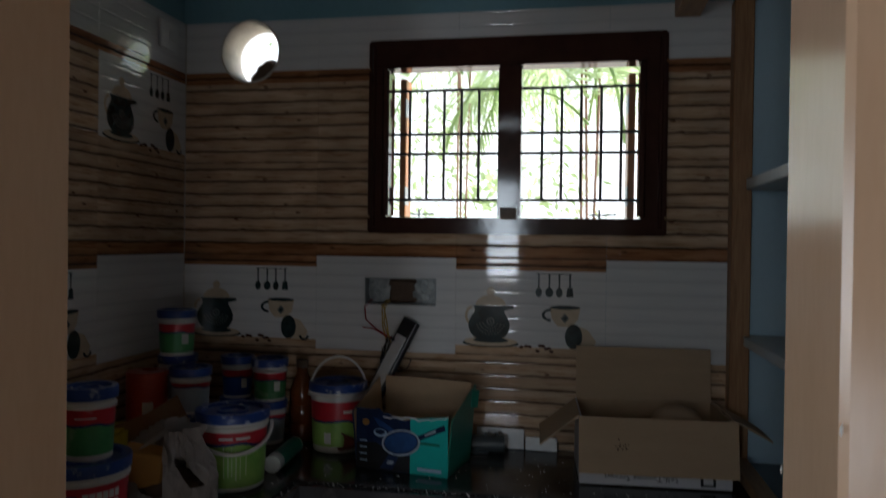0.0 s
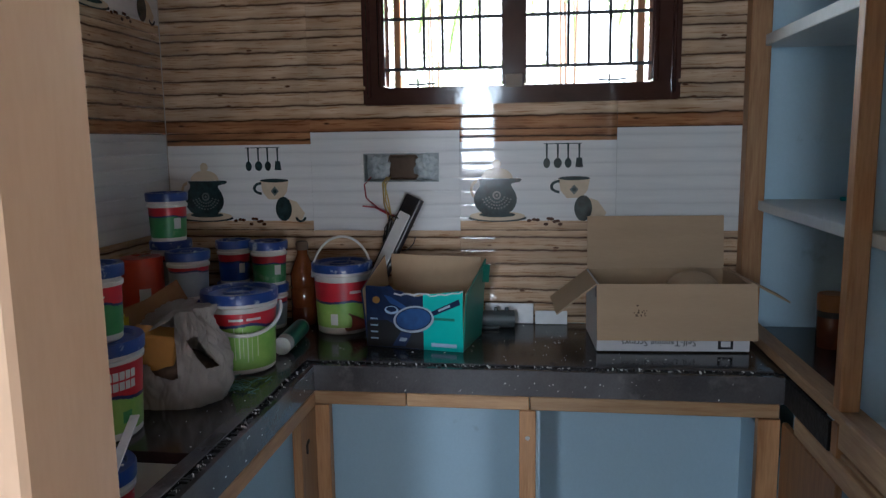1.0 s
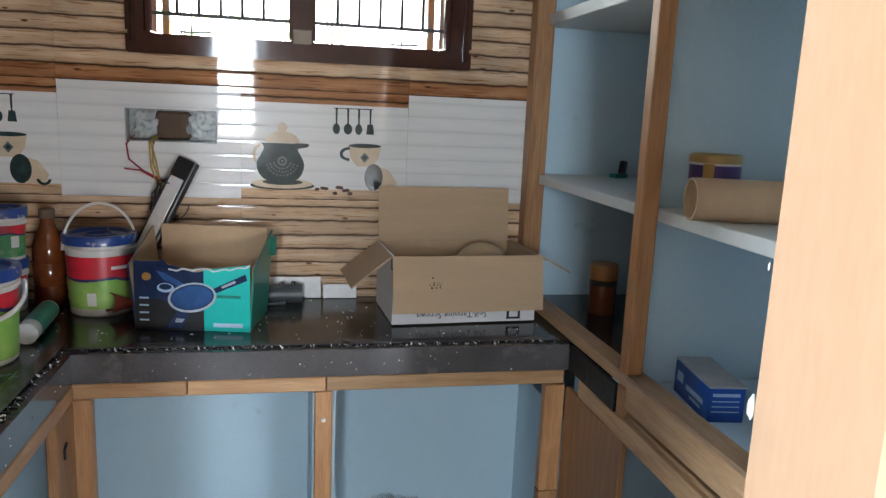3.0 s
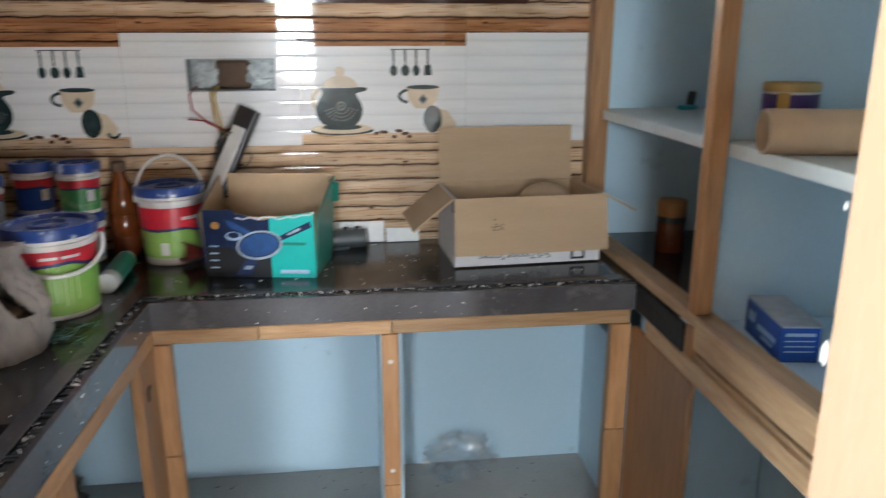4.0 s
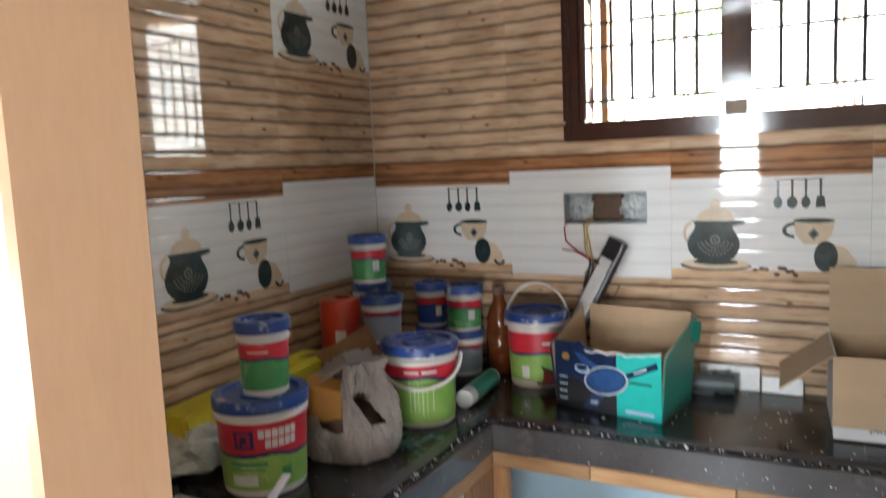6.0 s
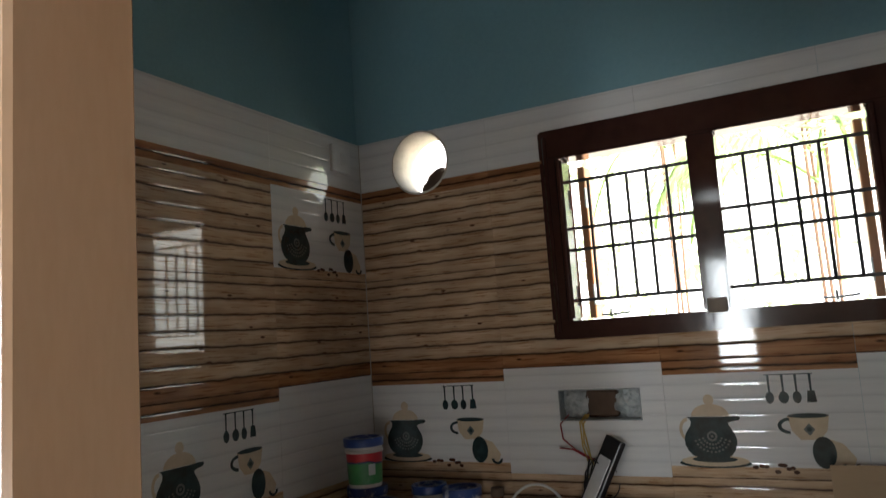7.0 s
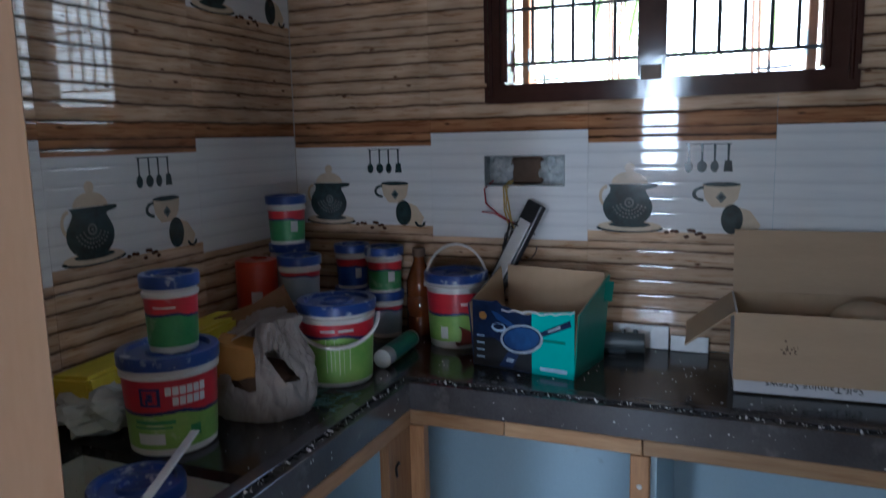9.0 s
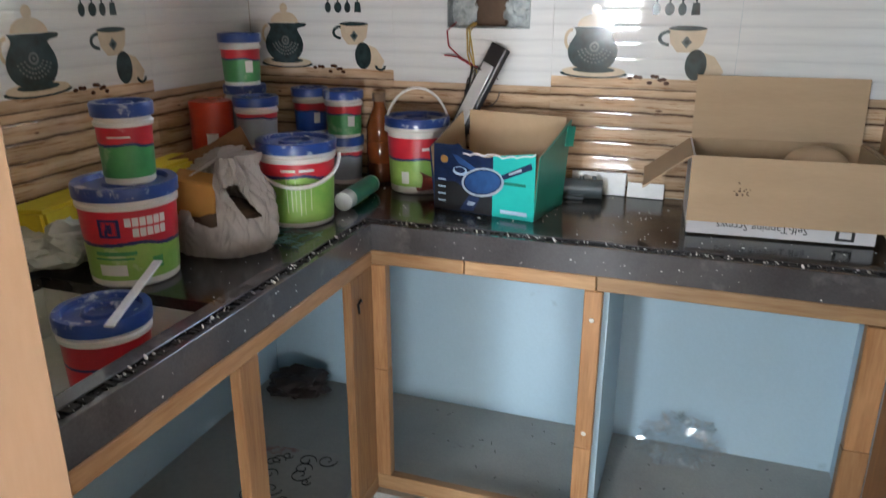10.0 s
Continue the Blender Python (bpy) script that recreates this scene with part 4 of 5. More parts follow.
part("cabinet_panel", box(1.7195, 1.733, -0.80, YF - 0.004, 0.14, 0.755, 0.002), M_TEAK_Z, unit, "plain teak side panel")
part("bottom_rail", box(1.722, 1.75, -1.485, -0.805, 0.119, 0.165, 0.002), M_TEAK_Y, unit)

# chips and nicks on the doorway edges
nicks = bmesh.new()
rnd = random.Random(17)
for ex, ey, zz, s in ((JRX, JR0, 1.13, 0.0062), (JRX, JR0, 1.27, 0.002), (JRX, JR1, 1.35, 0.002)):
    o = bmesh.new()
    bmesh.ops.create_icosphere(o, subdivisions=2, radius=1)
    for v in o.verts:
        v.co *= 1 + 0.4 * noise.noise(v.co * 2 + Vector((zz * 9, 0, 0)))
    o.transform(Matrix.Translation((ex, ey, zz)) @ Matrix.Diagonal((s * 0.6, s * 0.6, s * 2.2, 1)))
    join(nicks, o)
solid("paint_chips", nicks, M_CHIP, "white plaster chips on the doorway edges", "chip", "stuff", smooth=True)


# ---- paint pails ----
def shell(r0, r1, z0, z1, pick, seg=144, rows=90):
    """A printed wrap round a slightly conical pail; pick(angle, height) gives the material index."""
    bm = bmesh.new()
    rings = [[bm.verts.new(((r0 + (r1 - r0) * j / rows) * math.cos(2 * math.pi * i / seg), (r0 + (r1 - r0) * j / rows) * math.sin(2 * math.pi * i / seg), z0 + (z1 - z0) * j / rows))
              for i in range(seg)] for j in range(rows + 1)]
    for j in range(rows):
        for i in range(seg):
            f = bm.faces.new((rings[j][i], rings[j][(i + 1) % seg], rings[j + 1][(i + 1) % seg], rings[j + 1][i]))
            f.material_index = pick(360 * (i + 0.5) / seg, (j + 0.5) / rows)
    return bm


def wrap_patch(r0, r1, z0, z1, h, a0, a1, w0, w1, off=0.0009, seg=10):
    """A small printed patch on a pail of height h: from angle a0 to a1 and height w0 to w1."""
    bm = bmesh.new()
    ra, rb = r0 + (r1 - r0) * w0 / h + off, r0 + (r1 - r0) * w1 / h + off
    lo = [bm.verts.new((ra * math.cos(radians(a0 + (a1 - a0) * i / seg)), ra * math.sin(radians(a0 + (a1 - a0) * i / seg)), w0)) for i in range(seg + 1)]
    hi = [bm.verts.new((rb * math.cos(radians(a0 + (a1 - a0) * i / seg)), rb * math.sin(radians(a0 + (a1 - a0) * i / seg)), w1)) for i in range(seg + 1)]
    for i in range(seg):
        bm.faces.new((lo[i], lo[i + 1], hi[i + 1], hi[i]))
    return bm


def pail(x, y, z, r, h, face, label, body=None, low=None, handle=None, grey=False, lid=True, bars=(), drips=0, lidmat=None, group="paint pails", taper=0.90, edge0=0.58, wrap=(0.10, 0.74)):
    """Plastic paint pail; face: the heading of its printed front, in degrees."""
    body, low = body or M_PVC, low or M_GREEN
    t = thing("paint_pail", x, y, z, face, label, "paint pail", group)
    rb, hb = r * taper, h * 0.93
    part("tub", lathe([(0, 0.0), (rb - 0.004, 0.0), (rb, 0.004), (r - 0.002, hb - 0.030), (r + 0.0025, hb - 0.029), (r + 0.003, hb - 0.022), (r - 0.001, hb - 0.020), (r, hb), (0, hb)], 56), body, t, smooth=True)
    k0, k1 = wrap[0] * h, wrap[1] * h

    def pick(a, v):
        d = (a + 180) % 360 - 180
        edge = edge0 - 0.10 / (1 + math.exp(-(d - 25) / 6)) - 0.08 / (1 + math.exp(-(abs(d) - 105) / 6)) + 0.03 * math.sin(radians(d * 2))
        if abs(v - edge) < 0.026:
            return 2
        return 0 if v > edge else 1

    part("printed_wrap", shell(rb + (r - rb) * wrap[0] * 1.075 + 0.0006, rb + (r - rb) * wrap[1] * 1.075 + 0.0006, k0, k1, pick), [M_RED, M_GREYPAIL if grey else low, M_NAVY], t, smooth=True)
    if lid:
        lm = lidmat or M_LID
        L = part("lid", lathe([(0, hb - 0.002 + 0.004), (r * 0.34, hb + 0.002), (r * 0.38, hb + 0.009), (r * 0.44, hb + 0.009), (r * 0.48, hb + 0.003), (r * 0.84, hb + 0.003),
                               (r * 0.88, hb + 0.012), (r + 0.004, hb + 0.012), (r + 0.006, hb + 0.008), (r + 0.005, hb - 0.012), (r + 0.001, hb - 0.012)], 56), lm, t, "blue plastic lid with dried paint marks", smooth=True)
        rnd = random.Random(int(x * 1000) + 7)
        for k in range(2):
            a, q = rnd.random() * 6.28, r * (0.55 + 0.4 * rnd.random())
            bm = bmesh.new()
            bmesh.ops.create_icosphere(bm, subdivisions=2, radius=1)
            for v in bm.verts:
                v.co *= 1 + 0.4 * noise.noise(v.co * 2 + Vector((k, x, y)))
            bm.transform(Matrix.Diagonal((0.004 + 0.007 * rnd.random(), 0.002 + 0.003 * rnd.random(), 0.0012, 1)))
            part("paint_blob", bm, M_LABELWHITE, L, "dried white paint", smooth=True, m=pose(q * math.cos(a), q * math.sin(a), hb + (0.013 if q > r * 0.86 else 0.004), 0, 0, rnd.random() * 360))
    for a0, a1, w0, w1, m in bars:
        part("print_bar", wrap_patch(rb, r, 0, 0, h * 0.93, a0, a1, w0 * h, w1 * h), m, t, smooth=True)
    rnd = random.Random(int(abs(y) * 1000))
    for k in range(drips):
        a = -22 + 44 * (k + rnd.random() * 0.6) / max(1, drips)
        top = 0.50 + 0.1 * rnd.random()
        part("paint_drip", wrap_patch(rb, r, 0, 0, h * 0.93, a, a + 0.9 + rnd.random(), (0.14 + 0.2 * rnd.random()) * h, top * h, 0.0016, 2), M_DRIP, t, "dried white paint drip", smooth=True)
    if handle == "up":
        pts = [((r + 0.004) * math.cos(q), 0, hb - 0.03 + (0.115) * math.sin(q)) for q in [math.pi * k / 24 for k in range(25)]]
        part("handle", tube(pts, 0.0035, 8), M_PVC, t, "white plastic handle standing up", smooth=True, m=pose(0, 0, 0, 0, 0, 90))
    elif handle == "down":
        pts = [((r + 0.008) * math.sin(q) * 0.0 + (r + 0.010) * math.cos(q * 1.0) * 1.0, -(r + 0.010) * math.sin(q), hb - 0.028 - 0.056 * math.sin(q)) for q in [math.pi * k / 24 for k in range(25)]]
        part("handle", tube(pts, 0.0048, 8), M_PVC, t, "white plastic handle hanging down", smooth=True, m=pose(0, 0, 0, 0, 0, 90))
    return t


def toward(x, y):
    return math.degrees(math.atan2(-2.0 - y, 1.3 - x))


NPBARS = tuple((-6 + 8.5 * k, 1.2 + 8.5 * k, 0.62, 0.705, M_LABELWHITE) for k in range(6)) + tuple((2 + 8.5 * k, 9.2 + 8.5 * k, 0.515, 0.60, M_LABELWHITE) for k in range(5)) + (
          (-38, -12, 0.515, 0.70, M_NAVY), (-34, -16, 0.54, 0.675, M_RED), (-29, -21, 0.565, 0.65, M_NAVY), (-31, -27, 0.52, 0.60, M_NAVY),
          (-48, 4, 0.335, 0.375, M_GREEN2), (-50, 0, 0.29, 0.31, M_GREEN2), (-46, -10, 0.13, 0.24, M_LABELWHITE), (22, 36, 0.17, 0.29, M_GREEN2))
pail(0.319, -0.933, CT, 0.088, 0.190, toward(0.325, -0.93), "large white paint pail with red and green wrap", edge0=0.53, wrap=(0.08, 0.79), bars=NPBARS)
pail(0.328, -0.925, CT + 0.182, 0.049, 0.146, toward(0.325, -0.925), "small paint pail with red and green wrap, blue lid", low=M_GREEN2, edge0=0.66, bars=((-40, 10, 0.60, 0.62, M_LABELWHITE),))
pail(0.430, -0.500, CT, 0.088, 0.198, toward(0.42, -0.462), "white paint pail with dripped paint and hanging handle", handle="down", drips=6, edge0=0.80, wrap=(0.06, 0.76), bars=((-26, -3, 0.67, 0.70, M_LABELWHITE), (2, 26, 0.67, 0.70, M_LABELWHITE)))
pail(0.586, -0.120, CT, 0.083, 0.206, toward(0.56, -0.095), "white paint pail with upright handle", handle="up", bars=((-34, -18, 0.14, 0.30, M_LABELWHITE), (8, 40, 0.58, 0.62, M_LABELWHITE)))
pail(0.426, -1.135, SB, 0.071, 0.149, toward(0.43, -1.14), "red-wrapped paint pail with dirty blue lid in the sink", low=M_RED, bars=((36, 50, 0.45, 0.6, M_NAVY),))
C = 0.131
for px, py, pr, stack in ((0.100, -0.205, 0.053, ("grey", "grey", "green")), (0.205, -0.315, 0.054, ("grey", "grey")), (0.238, -0.088, 0.047, ("grey", "navy")), (0.357, -0.110, 0.051, ("grey", "green"))):
    rise = 0.139 if len(stack) == 3 else C
    for k, kind in enumerate(stack):
        pail(px + 0.003 * (k % 2), py - 0.002 * k, CT + (rise - 0.002) * k, pr, rise, toward(px, py),
             {"grey": "small translucent grey paint pail in a stack", "green": "small green and red paint pail stacked on top", "navy": "small paint pail with red and blue wrap on top"}[kind],
             grey=kind == "grey", edge0=0.84 if kind == "grey" else 0.70, low={"green": M_GREEN2, "navy": M_BLUEBOX}.get(kind), bars=((12, 36, 0.28, 0.5, M_LABELWHITE),) if kind != "grey" else ())

tin = thing("round_tin", 0.090, -0.350, CT, label="orange-red round tin beside the paint pails", category="tin")
part("can", lathe([(0, 0), (0.054, 0), (0.056, 0.004), (0.056, 0.245), (0.053, 0.25), (0, 0.248)], 40), M_ORANGE, tin, smooth=True)
part("paper_label", wrap_patch(0.056, 0.056, 0, 0, 0.2, -70, -40, 0.05, 0.17), M_LABELWHITE, tin, smooth=True)
bottle = thing("bottle", 0.446, -0.060, CT, label="amber glass bottle with ribbed body and cap", category="bottle")
part("glass", lathe([(0, 0), (0.036, 0), (0.039, 0.01), (0.039, 0.05), (0.036, 0.055), (0.039, 0.06), (0.039, 0.11), (0.036, 0.115), (0.039, 0.12), (0.038, 0.16), (0.022, 0.20), (0.016, 0.215), (0.016, 0.235), (0, 0.235)], 32), M_AMBER, bottle, smooth=True)
part("cap", lathe([(0.018, 0.228), (0.019, 0.232), (0.019, 0.25), (0.016, 0.253), (0, 0.253)], 24), M_HOLLOW, bottle, smooth=True)


# ---- cartons ----
def sheet(w, h, th=0.004, wave=0.0, n=12, jag=None):
    """A board in the xz plane, base along x at z 0, front face at y 0."""
    bm = bmesh.new()
    top = [h + (jag(k / n) if jag else 0) for k in range(n + 1)]
    vs = {}
    for s in (0, 1):
        for k in range(n + 1):
            x = w * k / n
            y = s * th + wave * math.sin(k / n * math.pi)
            vs[s, k, 0], vs[s, k, 1] = bm.verts.new((x, y * 0.3 + s * th * 0.7, 0)), bm.verts.new((x, y, top[k]))
    for k in range(n):
        bm.faces.new((vs[0, k, 0], vs[0, k + 1, 0], vs[0, k + 1, 1], vs[0, k, 1]))
        bm.faces.new((vs[1, k, 0], vs[1, k + 1, 0], vs[1, k + 1, 1], vs[1, k, 1]))
        bm.faces.new((vs[0, k, 1], vs[0, k + 1, 1], vs[1, k + 1, 1], vs[1, k, 1]))
        bm.faces.new((vs[0, k, 0], vs[0, k + 1, 0], vs[1, k + 1, 0], vs[1, k, 0]))
    for k in (0, n):
        bm.faces.new((vs[0, k, 0], vs[1, k, 0], vs[1, k, 1], vs[0, k, 1]))
    return bm


def words(text, size, material, parent, m, label="", flip=False):
    cu = bpy.data.curves.new("lettering", "FONT")
    cu.body, cu.size, cu.extrude, cu.align_x = text, size, 0.0002, "LEFT"
    cu.resolution_u = 2
    ob = new("tmp_text", cu)
    bpy.context.view_layer.update()
    me = bpy.data.meshes.new_from_object(ob.evaluated_get(bpy.context.evaluated_depsgraph_get()))
    bpy.data.objects.remove(ob)
    me.materials.clear()
    me.materials.append(material)
    t = new("lettering", me)
    t.parent = parent
    t.matrix_basis = m
    return tagged(t, label)


BW, BD, BH = 0.385, 0.235, 0.175
big = thing("screw_carton", 1.311, -0.312, CT + 0.0045, 3.5, "white-printed brown carton standing open, flaps spread", "carton")
part("bottom", box(0.004, BW - 0.004, 0.004, BD - 0.004, 0, 0.004), M_CARDIN, big)
part("front_panel", sheet(BW, BH), M_BOXWHITE, big)
part("back_panel", sheet(BW, BH), M_CARDIN, big, m=pose(0, BD - 0.004, 0))
part("side_panel", sheet(BD - 0.009, BH), M_BOXWHITE, big, m=pose(0.004, 0.0045, 0, 0, 0, 90))
part("side_panel", sheet(BD - 0.009, BH), M_CARDIN, big, m=pose(BW, 0.0045, 0, 0, 0, 90))
part("front_liner", sheet(BW - 0.01, BH - 0.006, 0.0015), M_CARDIN, big, m=pose(0.005, 0.0045, 0.004))
flap_ = part("front_flap", sheet(BW + 0.014, 0.143, 0.004, 0.004), M_CARD, big, "brown flap folded out over the front", m=pose(-0.004, -0.004, BH + 0.002, 170, 0, 0) @ pose(0, 0, 0))
part("back_flap", sheet(BW - 0.004, 0.150, 0.004, -0.006), M_CARD, big, "brown flap standing up", m=pose(0.002, BD - 0.003, BH + 0.001, -6, 0, 0))
part("left_flap", sheet(BD - 0.02, 0.130, 0.004, 0.003), M_CARD, big, "brown flap hanging outward", m=pose(-0.002, 0.012, BH, 0, -128, 0) @ pose(0, 0, 0, 0, 0, 90))
part("right_flap", sheet(BD - 0.02, 0.110, 0.004, 0.003), M_CARD, big, "brown flap pushed outward", m=pose(BW + 0.002, 0.012, BH, 0, 118, 0) @ pose(0, 0, 0, 0, 0, 90))
rnd = random.Random(12)
bm = bmesh.new()
for k in range(16):
    cx, cz = 0.105 + rnd.gauss(0, 0.008), 0.070 + rnd.gauss(0, 0.012)
    disc(cx, cz, 0.001 + 0.0035 * rnd.random(), 0.0008 + 0.002 * rnd.random(), 0.0088, bm, 0, 7)
part("smudge", bm, M_HOLLOW, flap_, "small dark smudge")
words("Self-Tapping Screws", 0.0235, M_INK, big, pose(0.252, -0.0006, 0.0295, 90, 180, 0), "upside-down black lettering")
part("logo_mark", box(0.306, 0.344, -0.0012, -0.0004, 0.006, 0.033, 0.0003), M_INK, big, "plain black square mark")
part("logo_gap", box(0.313, 0.337, -0.0018, -0.0013, 0.012, 0.027, 0.0002), M_BOXWHITE, big)
part("tape", box(-0.003, 0.006, -0.002, 0.02, BH - 0.035, BH - 0.004), M_NAVY, big, "torn dark purple tape")
bm = bmesh.new()
bmesh.ops.create_uvsphere(bm, u_segments=24, v_segments=12, radius=1)
bm.transform(Matrix.Diagonal((0.07, 0.06, 0.05, 1)))
roll = solid("packing_lump", bm, M_CARD, "brown paper lump lying in the open carton", "packing", smooth=True, m=Matrix.Translation((1.57, -0.19, CT + 0.145)))

TW, TD, THT = 0.272, 0.195, 0.166
tealbox = thing("cookware_carton", 0.698, -0.294, CT, -10, "open carton printed navy and teal with a blue pan", "carton")
part("bottom", box(0.004, TW - 0.004, 0.004, TD - 0.004, 0.0005, 0.004), M_CARDIN, tealbox)
part("front_panel", sheet(TW * 0.60, THT, 0.003, jag=lambda u: -0.016 * (u > 0.45) - 0.008 * math.sin(u * 9) * (u > 0.4)), M_NAVYCARD, tealbox, "navy printed panel with torn top edge")
part("teal_panel", sheet(TW * 0.40, THT - 0.018, 0.003, jag=lambda u: 0.016 * u), M_TEALCARD, tealbox, "teal printed panel", m=pose(TW * 0.60, 0, 0))
part("front_liner", sheet(TW - 0.012, THT - 0.022, 0.0015), M_CARDIN, tealbox, m=pose(0.006, 0.0035, 0.004))
part("torn_edge", tube([(TW * (0.30 + 0.7 * k / 20), 0.0015, THT - 0.002 - (0.016 if k < 12 else 0.016 - 0.014 * (k - 12) / 8) - 0.0035 * math.sin(k * k * 0.37)) for k in range(21)], 0.0028, 6), M_BOXWHITE, tealbox, "white torn paper edge", smooth=True)
part("back_panel", sheet(TW, THT + 0.058, 0.003), M_CARDIN, tealbox, m=pose(0, TD - 0.003, 0))
part("side_panel", sheet(TD - 0.007, THT - 0.012, 0.003, jag=lambda u: 0.066 * u), M_NAVYCARD, tealbox, m=pose(0.003, 0.0035, 0, 0, -6, 0) @ pose(0, 0, 0, 0, 0, 90))
part("side_liner", sheet(TD - 0.012, THT - 0.014, 0.001, jag=lambda u: 0.066 * u), M_CARDIN, tealbox, m=pose(0.0045, 0.006, 0.003, 0, -6, 0) @ pose(0, 0, 0, 0, 0, 90))
part("side_panel", sheet(TD - 0.007, THT - 0.012, 0.003, jag=lambda u: 0.066 * u), M_GREENCARD, tealbox, m=pose(TW, 0.0035, 0, 0, 4, 0) @ pose(0, 0, 0, 0, 0, 90))
part("side_liner", sheet(TD - 0.012, THT - 0.014, 0.001, jag=lambda u: 0.066 * u), M_CARDIN, tealbox, m=pose(TW - 0.0045, 0.006, 0.003, 0, 4, 0) @ pose(0, 0, 0, 0, 0, 90))
part("corner_flap", sheet(0.03, 0.05, 0.002), M_GREENCARD, tealbox, "small bent green flap", m=pose(TW + 0.014, TD - 0.04, THT - 0.008, 0, 8, 70))
bm = bmesh.new()
M_SILVER = mat("printed_silver", (0.46, 0.50, 0.55), (0.30, 0.34, 0.40), scale=40, rough=0.3, bump=0)
for a, b, dz, y, mi in ((0.058, 0.041, 0.0, -0.0012, 1), (0.052, 0.035, 0.001, -0.0016, 2), (0.049, 0.032, 0.001, -0.0019, 0)):
    flat([(0.136 + a * math.cos(q) * 0.97 - b * math.sin(q) * 0.26, 0.093 + dz + a * math.cos(q) * 0.26 + b * math.sin(q) * 0.97) for q in [2 * math.pi * k / 32 for k in range(32)]], y, bm, mi)
flat([(0.186, 0.120), (0.193, 0.108), (0.266, 0.146), (0.262, 0.163)], -0.0021, bm, 2)
flat([(0.205, 0.127), (0.208, 0.122), (0.240, 0.139), (0.237, 0.145)], -0.0024, bm, 1)
part("pan_print", bm, [M_PANBLUE, M_SILVER, M_NAVYCARD], tealbox, "printed blue frying pan with silver rim", m=Matrix.Diagonal((1, 1, 0.87, 1)))
bm = bmesh.new()
flat([(0.100, 0.052), (0.130, 0.048), (0.112, 0.006), (0.074, 0.006)], -0.0010, bm, 0)
flat([(0.098, 0.034), (0.118, 0.032), (0.112, 0.022), (0.094, 0.022)], -0.0013, bm, 1)
part("grip_print", bm, [M_NAVYCARD, M_SILVER], tealbox, "printed pan grip", m=Matrix.Diagonal((1, 1, 0.87, 1)))
for cx, cz, a, b in ((0.074, 0.118, 0.020, 0.013),):
    bm = bmesh.new()
    disc(cx, cz, a, b, -0.0011, bm, 0, 18)
    disc(cx, cz + 0.003, a * 0.75, b * 0.65, -0.0014, bm, 1, 18)
    part("lid_print", bm, [M_PALEBLUE, M_NAVYCARD], tealbox, "small printed pan part", m=Matrix.Diagonal((1, 1, 0.87, 1)))
bm = bmesh.new()
flat([(0.052, 0.166), (0.072, 0.160), (0.122, 0.128), (0.108, 0.122), (0.070, 0.140)], -0.001, bm)
part("handle_print", bm, M_PANBLUE, tealbox, "printed blue pan handle", m=Matrix.Diagonal((1, 1, 0.87, 1)))
bm = bmesh.new()
disc(0.030, 0.148, 0.011, 0.011, -0.0011, bm, 0, 14)
part("round_mark", bm, M_OCHRE, tealbox, "small ochre printed mark", m=Matrix.Diagonal((1, 1, 0.87, 1)))
bm = bmesh.new()
flat([(0.002, 0.001), (0.163, 0.001), (0.163, 0.045), (0.10, 0.055), (0.06, 0.075), (0.002, 0.070)], -0.0006, bm)
part("black_print", bm, M_INK, tealbox, "black lower printed area")
for x0, x1, z0, z1, mm in ((0.012, 0.034, 0.075, 0.079, M_PALEBLUE), (0.012, 0.034, 0.057, 0.061, M_PALEBLUE), (0.012, 0.034, 0.039, 0.043, M_PALEBLUE), (0.012, 0.034, 0.021, 0.025, M_PALEBLUE),
                           (0.19, 0.25, 0.082, 0.089, M_GREENCARD), (0.185, 0.255, 0.010, 0.020, M_PALEBLUE)):
    bm = bmesh.new()
    flat([(x0, z0), (x1, z0), (x1, z1), (x0, z1)], -0.001, bm)
    part("print_bar", bm, mm, tealbox)


# ---- loose things on the counters ----
def lump(r, seed, amp=0.3, freq=1.8, sub=4):
    bm = bmesh.new()
    bmesh.ops.create_icosphere(bm, subdivisions=sub, radius=1)
    for v in bm.verts:
        n = v.co.copy()
        v.co *= 1 + amp * noise.noise(n * freq + Vector((seed, 0, 0))) + amp * 0.35 * noise.noise(n * freq * 3 + Vector((0, seed, 0)))
    bm.transform(Matrix.Diagonal((*r, 1)))
    return bm


lampbar = thing("tube_lamp", 0.612, -0.100, CT, 0, "black lamp batten with white diffuser leaning on the wall", "lamp")
lean = Vector((0.182, 0.066, 0.385))
ax = lean.normalized()
side = Vector((0.90, -0.43, 0)).normalized()
side = (side - ax * side.dot(ax)).normalized()
nrm = ax.cross(side)
lm = Matrix((side, nrm, ax)).transposed().to_4x4()
part("housing", box(-0.030, 0.030, -0.010, 0.012, 0.0, 0.43, 0.003), M_BLACKPL, lampbar, m=lm)
part("diffuser", box(-0.021, 0.021, -0.0125, -0.0095, 0.03, 0.375, 0.002), M_WHITEPL, lampbar, "white plastic diffuser", m=lm)
part("cord", tube([(0.14, 0.05, 0.32), (0.105, 0.06, 0.33), (0.09, 0.06, 0.26), (0.10, 0.05, 0.20), (0.085, 0.06, 0.12)], 0.003, 6), M_BLACKPL, lampbar, "thin black cord", smooth=True)

